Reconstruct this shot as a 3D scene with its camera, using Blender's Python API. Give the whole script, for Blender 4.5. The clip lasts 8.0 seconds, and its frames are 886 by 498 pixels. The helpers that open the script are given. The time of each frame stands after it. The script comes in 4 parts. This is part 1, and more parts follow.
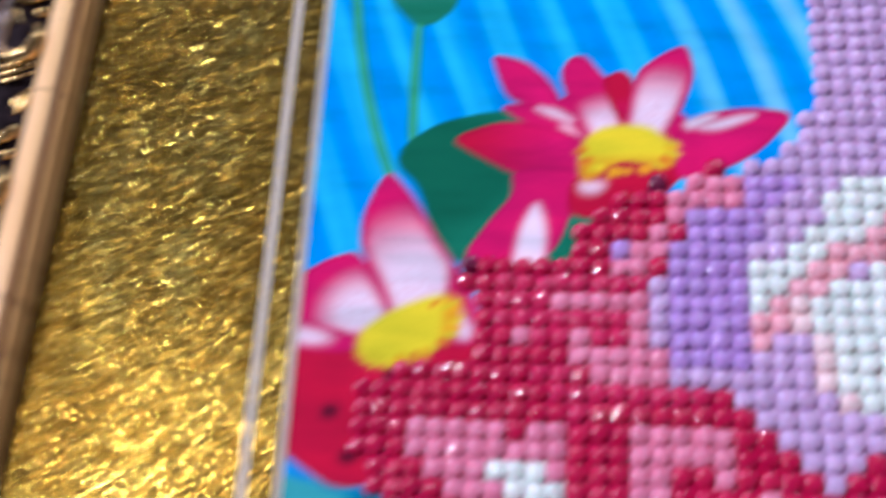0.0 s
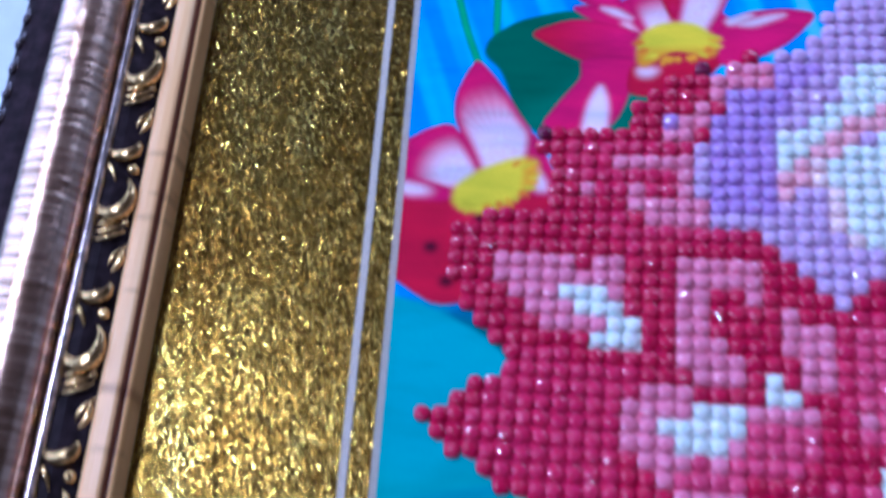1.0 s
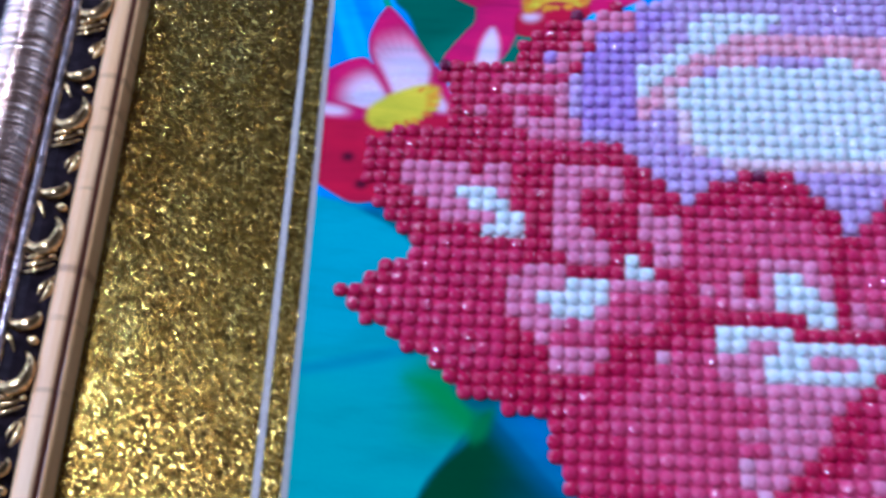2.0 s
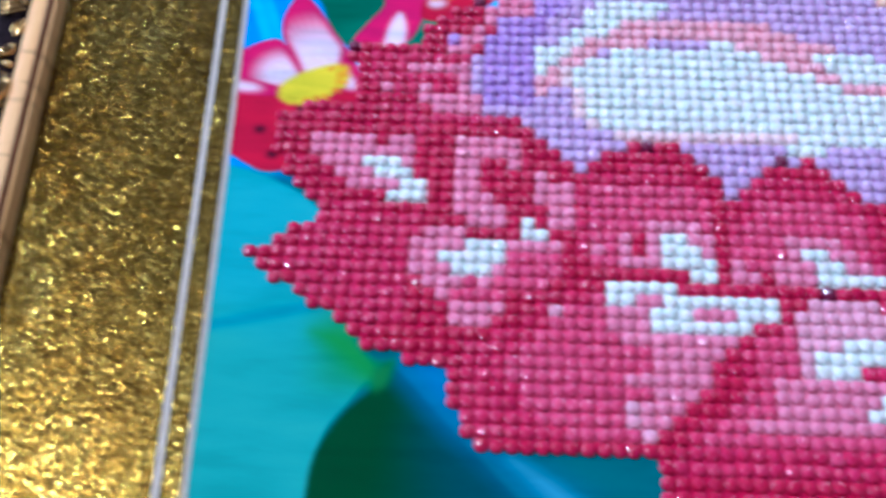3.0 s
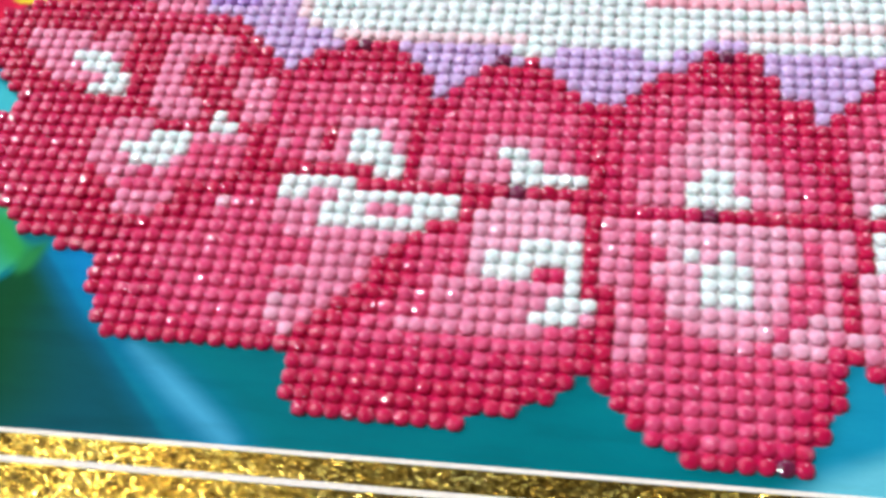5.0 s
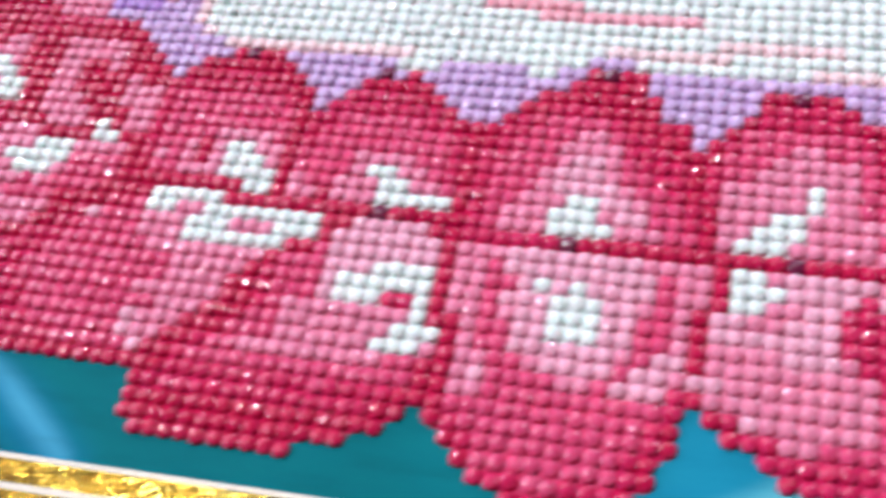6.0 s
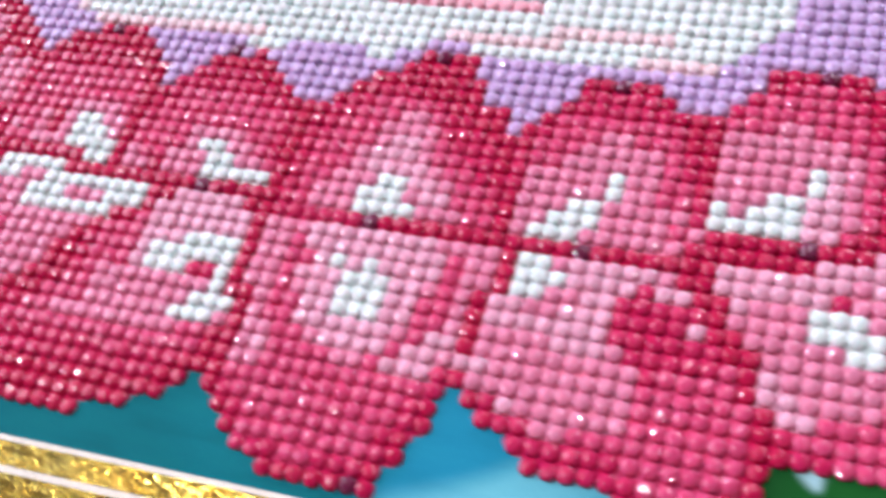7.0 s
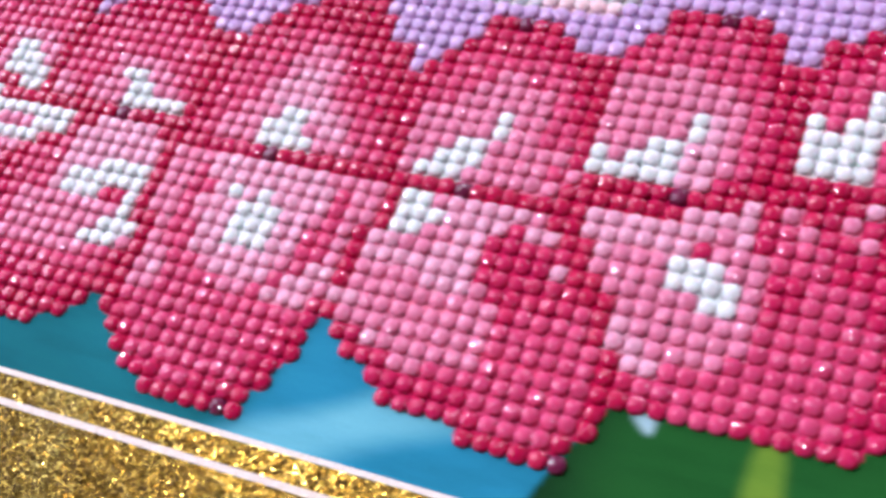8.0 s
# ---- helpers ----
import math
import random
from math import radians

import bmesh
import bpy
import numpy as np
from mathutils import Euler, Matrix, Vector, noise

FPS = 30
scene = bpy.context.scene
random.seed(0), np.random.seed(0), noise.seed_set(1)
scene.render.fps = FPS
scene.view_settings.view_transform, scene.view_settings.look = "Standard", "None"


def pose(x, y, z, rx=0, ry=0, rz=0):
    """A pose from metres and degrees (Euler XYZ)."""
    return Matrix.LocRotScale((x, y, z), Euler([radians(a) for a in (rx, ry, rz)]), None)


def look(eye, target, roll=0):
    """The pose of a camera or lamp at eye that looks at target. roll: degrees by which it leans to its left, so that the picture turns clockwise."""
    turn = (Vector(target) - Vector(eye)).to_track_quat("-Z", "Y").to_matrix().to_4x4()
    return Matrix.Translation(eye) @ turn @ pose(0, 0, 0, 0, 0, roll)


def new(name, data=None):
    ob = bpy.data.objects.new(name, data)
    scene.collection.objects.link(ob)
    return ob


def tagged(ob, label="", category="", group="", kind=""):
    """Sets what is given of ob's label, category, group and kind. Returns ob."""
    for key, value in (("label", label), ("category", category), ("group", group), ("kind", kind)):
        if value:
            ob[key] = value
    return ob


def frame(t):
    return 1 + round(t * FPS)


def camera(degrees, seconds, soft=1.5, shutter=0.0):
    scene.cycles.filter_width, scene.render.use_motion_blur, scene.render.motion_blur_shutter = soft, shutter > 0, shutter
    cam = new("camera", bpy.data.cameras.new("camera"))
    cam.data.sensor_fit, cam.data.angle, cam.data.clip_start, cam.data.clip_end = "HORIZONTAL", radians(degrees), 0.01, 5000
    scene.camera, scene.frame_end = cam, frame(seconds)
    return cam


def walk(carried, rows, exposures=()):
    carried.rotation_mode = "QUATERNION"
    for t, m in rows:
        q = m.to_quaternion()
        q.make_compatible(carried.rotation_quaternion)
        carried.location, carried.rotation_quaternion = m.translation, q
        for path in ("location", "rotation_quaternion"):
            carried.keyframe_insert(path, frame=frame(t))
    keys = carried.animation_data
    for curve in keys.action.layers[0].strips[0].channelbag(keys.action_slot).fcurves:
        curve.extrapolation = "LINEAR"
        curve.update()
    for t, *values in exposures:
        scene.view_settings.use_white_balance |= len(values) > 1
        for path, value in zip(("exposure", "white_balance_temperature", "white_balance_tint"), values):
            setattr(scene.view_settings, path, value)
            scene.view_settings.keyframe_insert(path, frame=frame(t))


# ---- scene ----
cam = camera(44.85, 8.0, soft=3.2, shutter=0.9)
# seconds, eye in metres, turn in degrees
ROWS = [
    (0.0, -0.08560, -0.00154, 0.12905, 25.64, 7.01, 4.20),
    (0.5, -0.08923, -0.01317, 0.14467, 23.19, 10.30, 4.99),
    (1.0, -0.08915, -0.03094, 0.15066, 24.57, 7.90, 5.74),
    (1.5, -0.08789, -0.05518, 0.15803, 27.30, 5.81, 5.57),
    (1.7, -0.08680, -0.05847, 0.16328, 26.11, 4.64, 4.81),
    (2.8, -0.08267, -0.08045, 0.17054, 28.53, 0.60, 2.54),
    (3.0, -0.07739, -0.08237, 0.16810, 29.16, 0.50, 2.36),
    (3.5, -0.06145, -0.09101, 0.16478, 30.50, 1.24, 3.51),
    (4.0, -0.04018, -0.09462, 0.15576, 33.76, 2.31, 4.16),
    (4.5, -0.02208, -0.09677, 0.14730, 34.77, 3.36, 5.34),
    (4.7, -0.01321, -0.09565, 0.14138, 33.71, 3.90, 6.05),
    (5.8, 0.02650, -0.08411, 0.13748, 32.07, 8.61, 11.66),
    (6.0, 0.03236, -0.07972, 0.13677, 31.48, 8.05, 11.56),
    (6.5, 0.05427, -0.07303, 0.13354, 31.38, 10.13, 13.14),
    (7.0, 0.07496, -0.07302, 0.12998, 32.00, 11.01, 16.19),
    (7.5, 0.09109, -0.07078, 0.12579, 30.57, 12.80, 18.78),
    (8.0, 0.10352, -0.06358, 0.12746, 28.63, 14.31, 20.26),
]
# the clip's own exposure and white balance drift: seconds, stops, kelvin, tint
EXPOSURES = [
    (0.0, -0.58, 5700, 24), (0.5, -0.64, 4800, 26), (1.0, -0.84, 4400, 27), (1.7, -0.84, 4400, 26), (3.0, -0.48, 4900, 17), (3.5, -0.3, 5050, 14),
    (4.5, -0.14, 6100, 10), (6.0, -0.18, 6100, 17), (7.0, -0.18, 6100, 23), (8.0, -0.18, 6000, 33),
]
walk(cam, [(t, pose(x, y, z, rx, ry, rz)) for t, x, y, z, rx, ry, rz in ROWS], EXPOSURES)

# ---- light ----
world = bpy.data.worlds.new("world")
scene.world = world
world.use_nodes = True
wn = world.node_tree.nodes
sky = wn.new("ShaderNodeTexSky")
sky.sky_type, sky.sun_disc, sky.sun_elevation, sky.sun_rotation = "NISHITA", False, radians(35), radians(250)
wn["Background"].inputs["Strength"].default_value = 0.1
world.node_tree.links.new(sky.outputs[0], wn["Background"].inputs["Color"])


def area(name, m, size_x, size_y, power, colour):
    data = bpy.data.lights.new(name, "AREA")
    data.shape, data.size, data.size_y, data.energy, data.color = "RECTANGLE", size_x, size_y, power, colour
    ob = new(name, data)
    ob.matrix_world = m
    return ob


area("window_daylight", look((-1.42, 0.7, 0.85), (0, 0.7, 0.85)), 1.6, 1.6, 34, (0.84, 0.92, 1.0))
area("north_window_daylight", look((0.7, 2.36, 1.1), (0.7, 0, 1.1)), 1.4, 1.3, 34, (0.9, 0.95, 1.0))
area("ceiling_lamp_light", look((-0.82, 0.38, 1.62), (0, 0, 0)), 0.19, 0.19, 31, (1.0, 0.97, 0.94))

# ---- materials ----
P = 0.0025  # pitch of the beads


def material(name, colour, rough=0.5, metal=0.0):
    m = bpy.data.materials.new(name)
    m.use_nodes = True
    b = m.node_tree.nodes["Principled BSDF"]
    b.inputs["Base Color"].default_value = (*colour, 1)
    b.inputs["Roughness"].default_value = rough
    b.inputs["Metallic"].default_value = metal
    return m, m.node_tree.nodes, m.node_tree.links, b


def coords(n, l, scale=(1, 1, 1), turn=(0, 0, 0)):
    c, mp = n.new("ShaderNodeTexCoord"), n.new("ShaderNodeMapping")
    mp.inputs["Scale"].default_value = scale
    mp.inputs["Rotation"].default_value = turn
    l.new(c.outputs["Object"], mp.inputs["Vector"])
    return mp.outputs["Vector"]


def noise_tex(n, l, vec, scale, detail=3.0):
    t = n.new("ShaderNodeTexNoise")
    t.inputs["Scale"].default_value, t.inputs["Detail"].default_value = scale, detail
    l.new(vec, t.inputs["Vector"])
    return t


def ramp(n, l, fac, *stops):
    r = n.new("ShaderNodeValToRGB")
    e = r.color_ramp.elements
    e[0].position, e[0].color = stops[0][0], (*stops[0][1], 1)
    e[1].position, e[1].color = stops[-1][0], (*stops[-1][1], 1)
    for p, c in stops[1:-1]:
        e.new(p).color = (*c, 1)
    l.new(fac, r.inputs["Fac"])
    return r.outputs["Color"]


def bump(n, l, b, height, strength, distance, normal=None):
    k = n.new("ShaderNodeBump")
    k.inputs["Strength"].default_value, k.inputs["Distance"].default_value = strength, distance
    l.new(height, k.inputs["Height"])
    if normal is not None:
        l.new(normal, k.inputs["Normal"])
    l.new(k.outputs["Normal"], b.inputs["Normal"])
    return k.outputs["Normal"]


def glitter_gold():
    """Gold glitter paper: small flakes, each tilted its own way."""
    m, n, l, b = material("gold_glitter_paper", (0.4, 0.27, 0.09), 0.23, 1.0)
    v = coords(n, l, (1.0, 0.5, 1.0))
    warp = noise_tex(n, l, v, 900, 1)
    add = n.new("ShaderNodeVectorMath")
    add.operation = "MULTIPLY_ADD"
    add.inputs[1].default_value = (0.0008, 0.0008, 0.0)
    l.new(warp.outputs["Color"], add.inputs[0])
    l.new(v, add.inputs[2])
    cell = n.new("ShaderNodeTexVoronoi")
    cell.inputs["Scale"].default_value = 7000
    l.new(add.outputs[0], cell.inputs["Vector"])
    lean, square, cube, tilt = [n.new("ShaderNodeVectorMath") for _ in range(4)]
    lean.operation, square.operation, cube.operation, tilt.operation = "SUBTRACT", "MULTIPLY", "MULTIPLY", "MULTIPLY"
    lean.inputs[1].default_value = (0.5, 0.5, 0.5)
    tilt.inputs[1].default_value = (7.2, 7.2, 0.0)
    l.new(cell.outputs["Color"], lean.inputs[0])
    for k in (0, 1):
        l.new(lean.outputs[0], square.inputs[k])
    l.new(square.outputs[0], cube.inputs[0])
    l.new(lean.outputs[0], cube.inputs[1])
    l.new(cube.outputs[0], tilt.inputs[0])
    geo, total, unit = n.new("ShaderNodeNewGeometry"), n.new("ShaderNodeVectorMath"), n.new("ShaderNodeVectorMath")
    total.operation, unit.operation = "ADD", "NORMALIZE"
    l.new(geo.outputs["Normal"], total.inputs[0])
    l.new(tilt.outputs[0], total.inputs[1])
    l.new(total.outputs[0], unit.inputs[0])
    l.new(unit.outputs[0], b.inputs["Normal"])
    big = noise_tex(n, l, v, 90, 3)
    base = ramp(n, l, big.outputs["Fac"], (0.3, (0.112, 0.06, 0.006)), (0.55, (0.13, 0.078, 0.009)), (0.75, (0.132, 0.09, 0.015)))
    # flakes differ: most brown; the few far paler ones are glints put into the colour
    pick, mix = n.new("ShaderNodeSeparateColor"), n.new("ShaderNodeMix")
    l.new(cell.outputs["Color"], pick.inputs[0])
    mix.data_type, mix.blend_type = "RGBA", "MULTIPLY"
    mix.inputs[0].default_value = 1.0
    l.new(base, mix.inputs[6])
    l.new(ramp(n, l, pick.outputs[2], (0.0, (0.62, 0.61, 0.58)), (0.74, (0.85, 0.86, 0.82)), (0.84, (3.2, 4.0, 7.2))), mix.inputs[7])
    l.new(mix.outputs[2], b.inputs["Base Color"])
    return m


def brushed_gilt():
    """Gilt of the half-round rail: fine ragged streaks across its length."""
    m, n, l, b = material("brushed_gilt", (0.5, 0.36, 0.3), 0.22, 1.0)
    v = coords(n, l, (90, 1500, 90))
    s = noise_tex(n, l, v, 1.0, 4)
    l.new(ramp(n, l, s.outputs["Fac"], (0.34, (0.27, 0.16, 0.1)), (0.5, (0.56, 0.38, 0.27)), (0.7, (0.88, 0.68, 0.52))), b.inputs["Base Color"])
    bump(n, l, b, s.outputs["Fac"], 0.5, 0.0004)
    return m


def dark_bronze(name, colour, rough, metal=0.6):
    m, n, l, b = material(name, colour, rough, metal)
    b.inputs["Specular IOR Level"].default_value = 0.5 if metal else 0.06
    s = noise_tex(n, l, coords(n, l), 500, 4)
    l.new(ramp(n, l, s.outputs["Fac"], (0.35, tuple(0.5 * c for c in colour)), (0.7, tuple(1.6 * c for c in colour))), b.inputs["Base Color"])
    bump(n, l, b, s.outputs["Fac"], 0.3, 0.0004)
    return m


def slip_gilt(name, dark, light):
    m, n, l, b = material(name, dark, 0.42, 0.0)
    b.inputs["Specular IOR Level"].default_value = 0.5
    b.inputs["Roughness"].default_value = 0.3
    s = noise_tex(n, l, coords(n, l, (300, 25, 300)), 1.0, 4)
    c = noise_tex(n, l, coords(n, l, (30, 260, 30)), 1.0, 3)
    mix = n.new("ShaderNodeMix")
    mix.data_type, mix.blend_type = "RGBA", "MULTIPLY"
    mix.inputs[0].default_value = 0.6
    l.new(ramp(n, l, s.outputs["Fac"], (0.3, dark), (0.7, light)), mix.inputs[6])
    l.new(ramp(n, l, c.outputs["Fac"], (0.31, (0.4, 0.27, 0.2)), (0.4, (1, 1, 1))), mix.inputs[7])
    l.new(mix.outputs[2], b.inputs["Base Color"])
    bump(n, l, b, c.outputs["Fac"], 0.2, 0.0003)
    return m


def white_core():
    m, n, l, b = material("white_mat_core", (0.82, 0.8, 0.74), 0.8)
    s = noise_tex(n, l, coords(n, l), 1800, 3)
    l.new(ramp(n, l, s.outputs["Fac"], (0.3, (0.64, 0.57, 0.47)), (0.6, (0.76, 0.7, 0.61))), b.inputs["Base Color"])
    bump(n, l, b, s.outputs["Fac"], 0.45, 0.0002)
    return m


def bead_resin(name, colour, spread=0.06):
    """Glossy resin, slightly cloudy; every bead a little lighter or darker than its neighbour, its moulded top full of tiny facets."""
    m, n, l, b = material("bead_" + name, colour, 0.16)
    b.inputs["Specular IOR Level"].default_value = 0.08
    b.inputs["Subsurface Weight"].default_value, b.inputs["Subsurface Scale"].default_value = 0.4, 0.0008
    b.inputs["Subsurface Radius"].default_value = (1.0, 0.5, 0.6)
    geo, info = n.new("ShaderNodeNewGeometry"), n.new("ShaderNodeObjectInfo")
    add, wrap = n.new("ShaderNodeMath"), n.new("ShaderNodeMath")
    add.operation, wrap.operation = "ADD", "FRACT"
    l.new(geo.outputs["Random Per Island"], add.inputs[0])
    l.new(info.outputs["Random"], add.inputs[1])
    l.new(add.outputs[0], wrap.inputs[0])
    lo, hi = tuple(c * (1 - spread) for c in colour), tuple(min(0.95, c * (1 + spread) + 0.008) for c in colour)
    l.new(ramp(n, l, wrap.outputs[0], (0.0, lo), (1.0, hi)), b.inputs["Base Color"])
    v = coords(n, l)
    s = noise_tex(n, l, v, 900, 2)
    bump(n, l, b, s.outputs["Fac"], 0.3, 0.0002)
    # facets of the clear skin, each tilted its own way
    cell = n.new("ShaderNodeTexVoronoi")
    cell.inputs["Scale"].default_value = 3100
    l.new(v, cell.inputs["Vector"])
    lean, total, unit = [n.new("ShaderNodeVectorMath") for _ in range(3)]
    lean.operation, total.operation, unit.operation = "MULTIPLY_ADD", "ADD", "NORMALIZE"
    lean.inputs[1].default_value, lean.inputs[2].default_value = (0.55, 0.55, 0.0), (-0.275, -0.275, 0.0)
    l.new(cell.outputs["Color"], lean.inputs[0])
    l.new(geo.outputs["True Normal"], total.inputs[0])
    l.new(lean.outputs[0], total.inputs[1])
    l.new(total.outputs[0], unit.inputs[0])
    b.inputs["Coat Weight"].default_value, b.inputs["Coat Roughness"].default_value = 0.85, 0.04
    l.new(unit.outputs[0], b.inputs["Coat Normal"])
    return m


def print_ink():
    """Printed satin canvas: the print's own colours under a fine weave."""
    m, n, l, b = material("printed_canvas", (0.2, 0.5, 0.6), 0.6)
    b.inputs["Specular IOR Level"].default_value = 0.03
    a = n.new("ShaderNodeAttribute")
    a.attribute_name = "ink"
    grain = noise_tex(n, l, coords(n, l), 2600, 2)
    mix = n.new("ShaderNodeMix")
    mix.data_type, mix.blend_type = "RGBA", "MULTIPLY"
    mix.inputs[0].default_value = 0.3
    l.new(a.outputs["Color"], mix.inputs[6])
    l.new(ramp(n, l, grain.outputs["Fac"], (0.3, (0.75, 0.75, 0.75)), (0.7, (1, 1, 1))), mix.inputs[7])
    # brush strokes of the painted original, and a slight yellowing
    brush = noise_tex(n, l, coords(n, l, (60, 260, 60), (0, 0, radians(35))), 1.0, 5)
    stroke = n.new("ShaderNodeMix")
    stroke.data_type, stroke.blend_type = "RGBA", "MULTIPLY"
    stroke.inputs[0].default_value = 1.0
    l.new(mix.outputs[2], stroke.inputs[6])
    l.new(ramp(n, l, brush.outputs["Fac"], (0.3, (0.78, 0.86, 0.84)), (0.5, (1, 1, 1)), (0.72, (1.18, 1.08, 1.04))), stroke.inputs[7])
    l.new(stroke.outputs[2], b.inputs["Base Color"])
    bump(n, l, b, grain.outputs["Fac"], 0.15, 0.0001)
    return m


def plain(name, colour, rough, scale, amount=0.12):
    m, n, l, b = material(name, colour, rough)
    s = noise_tex(n, l, coords(n, l), scale, 5)
    l.new(ramp(n, l, s.outputs["Fac"], (0.3, tuple(c * (1 - amount) for c in colour)), (0.7, tuple(min(0.9, c * (1 + amount)) for c in colour))), b.inputs["Base Color"])
    bump(n, l, b, s.outputs["Fac"], 0.1, 0.001)
    return m


GOLD, GILT, SLIP, CORE, INK = glitter_gold(), brushed_gilt(), slip_gilt("pale_gilt_wood", (0.98, 0.54, 0.2), (0.98, 0.65, 0.31)), white_core(), print_ink()
GROOVE, EDGE = slip_gilt("red_brown_line", (0.2, 0.07, 0.03), (0.32, 0.12, 0.06)), slip_gilt("orange_gilt_rim", (0.72, 0.38, 0.11), (0.9, 0.54, 0.2))
BRONZE = dark_bronze("dark_bronze_recess", (0.02, 0.013, 0.016), 0.5, 0.0)
SCROLL = dark_bronze("old_gilt_scroll", (0.66, 0.45, 0.18), 0.15, 0.95)
RIM = dark_bronze("pale_gilt_rim", (0.6, 0.5, 0.46), 0.2, 0.95)
FLANK = dark_bronze("dark_brown_flank", (0.022, 0.012, 0.016), 0.6, 0.0)
NUB = dark_bronze("dark_nub", (0.14, 0.12, 0.13), 0.25, 0.8)
WALL = plain("grey_wall_paint", (0.5, 0.5, 0.5), 0.8, 30)
# unseen ceiling, made dark so that gilt and gold reflect less light
CEILING = plain("dark_unseen_ceiling", (0.16, 0.115, 0.09), 0.7, 9)
FLOOR = plain("brown_floor", (0.2, 0.13, 0.08), 0.5, 12)
CLOTH = plain("pale_blue_table_top", (0.68, 0.76, 0.8), 0.5, 200, 0.06)
PALETTE = [
    ("D", "crimson", (0.52, 0.004, 0.066)),
    ("R", "raspberry", (0.58, 0.014, 0.1)),
    ("M", "rose", (0.66, 0.062, 0.175)),
    ("P", "light_pink", (0.74, 0.22, 0.35)),
    ("Q", "pale_lilac_pink", (0.77, 0.36, 0.48)),
    ("W", "white", (0.73, 0.79, 0.77)),
    ("L", "blush", (0.82, 0.6, 0.62)),
    ("C", "coral_pink", (0.8, 0.38, 0.45)),
    ("V", "lilac", (0.56, 0.38, 0.63)),
    ("U", "violet", (0.45, 0.26, 0.62)),
    ("X", "deep_violet", (0.19, 0.07, 0.42)),
    ("O", "peach", (0.8, 0.5, 0.36)),
    ("K", "dark_wine", (0.15, 0.008, 0.05)),
]
BEADS = [bead_resin(name, colour) for _, name, colour in PALETTE]
NUMBER = {code: k for k, (code, _, _) in enumerate(PALETTE)}


# ---- meshes ----
def mesh_from(name, verts, faces, mats, face_mats=None, smooth=False):
    me = bpy.data.meshes.new(name)
    me.from_pydata(verts, [], faces)
    for m in mats:
        me.materials.append(m)
    if face_mats is not None:
        me.polygons.foreach_set("material_index", face_mats)
    if smooth:
        me.polygons.foreach_set("use_smooth", [True] * len(me.polygons))
    me.update()
    return me


def part(name, me, parent, label="", kind=""):
    ob = new(name, me)
    ob.parent = parent
    return tagged(ob, label=label, kind=kind)


def box(name, lo, hi, mat, edge=0.0):
    bm = bmesh.new()
    bmesh.ops.create_cube(bm, size=1)
    for v in bm.verts:
        v.co = Vector([lo[k] + (v.co[k] + 0.5) * (hi[k] - lo[k]) for k in range(3)])
    if edge:
        bmesh.ops.bevel(bm, geom=bm.edges[:], offset=edge, segments=2, affect="EDGES")
    me = bpy.data.meshes.new(name)
    bm.to_mesh(me)
    bm.free()
    me.materials.append(mat)
    return me


# ---- room, plain and closed ----
TABLE_Z = -0.016
FLOOR_Z = TABLE_Z - 0.75
X0, X1, Y0, Y1, Z1 = -1.5, 2.4, -2.2, 2.4, FLOOR_Z + 2.6


def structure(name, me, label):
    return tagged(new(name, me), label=label, category=name.split("_")[0], kind="structure")


structure("floor", box("floor", (X0, Y0, FLOOR_Z - 0.1), (X1, Y1, FLOOR_Z), FLOOR), "plain brown floor under the table")
structure("ceiling", box("ceiling", (X0, Y0, Z1), (X1, Y1, Z1 + 0.1), CEILING), "plain dark brown ceiling, unseen, added to darken reflections")
structure("wall_south", box("wall", (X0, Y0 - 0.1, FLOOR_Z), (X1, Y0, Z1), WALL), "plain light grey painted room wall")
structure("wall_east", box("wall", (X1, Y0, FLOOR_Z), (X1 + 0.1, Y1, Z1), WALL), "plain light grey painted room wall")


def wall_with_opening(along, at_place, ends, u0, u1, z0, z1):
    """A wall 0.1 m thick, standing across the axis `along`, with one opening through it."""
    bm = bmesh.new()
    for lo, hi in (((ends[0], FLOOR_Z), (u0, Z1)), ((u1, FLOOR_Z), (ends[1], Z1)), ((u0, FLOOR_Z), (u1, z0)), ((u0, z1), (u1, Z1))):
        made = bmesh.ops.create_cube(bm, size=1)["verts"]
        for v in made:
            u = lo[0] + (v.co.y + 0.5) * (hi[0] - lo[0])
            z = lo[1] + (v.co.z + 0.5) * (hi[1] - lo[1])
            v.co = Vector((at_place + v.co.x * 0.1, u, z)) if along == "x" else Vector((u, at_place + v.co.x * 0.1, z))
    bmesh.ops.recalc_face_normals(bm, faces=bm.faces[:])
    me = bpy.data.meshes.new("wall")
    bm.to_mesh(me)
    bm.free()
    me.materials.append(WALL)
    return me


structure("wall_west", wall_with_opening("x", X0, (Y0, Y1), -0.12, 1.52, 0.03, 1.67), "plain light grey painted room wall with a window opening")
structure("wall_north", wall_with_opening("y", Y1 + 0.05, (X0, X1), -0.02, 1.42, 0.43, 1.77), "plain light grey painted room wall with a window opening")

table = tagged(new("table"), "pale blue-white table under the framed picture", "table")
table.location = (0, 0, FLOOR_Z)
part("tabletop", box("tabletop", (-0.55, -0.45, 0.72), (0.6, 0.5, 0.75), CLOTH, 0.004), table)
LEG = box("leg", (-0.03, -0.03, 0.0), (0.03, 0.03, 0.72), CLOTH, 0.004)
for x in (-0.48, 0.53):
    for y in (-0.38, 0.43):
        part("leg", LEG, table).location = (x, y, 0)

# ---- the framed picture ----
picture = tagged(new("framed_picture"), "half-beaded lotus picture in a carved gilt frame, lying on the table", "picture")
picture.location = (0, 0, TABLE_Z)
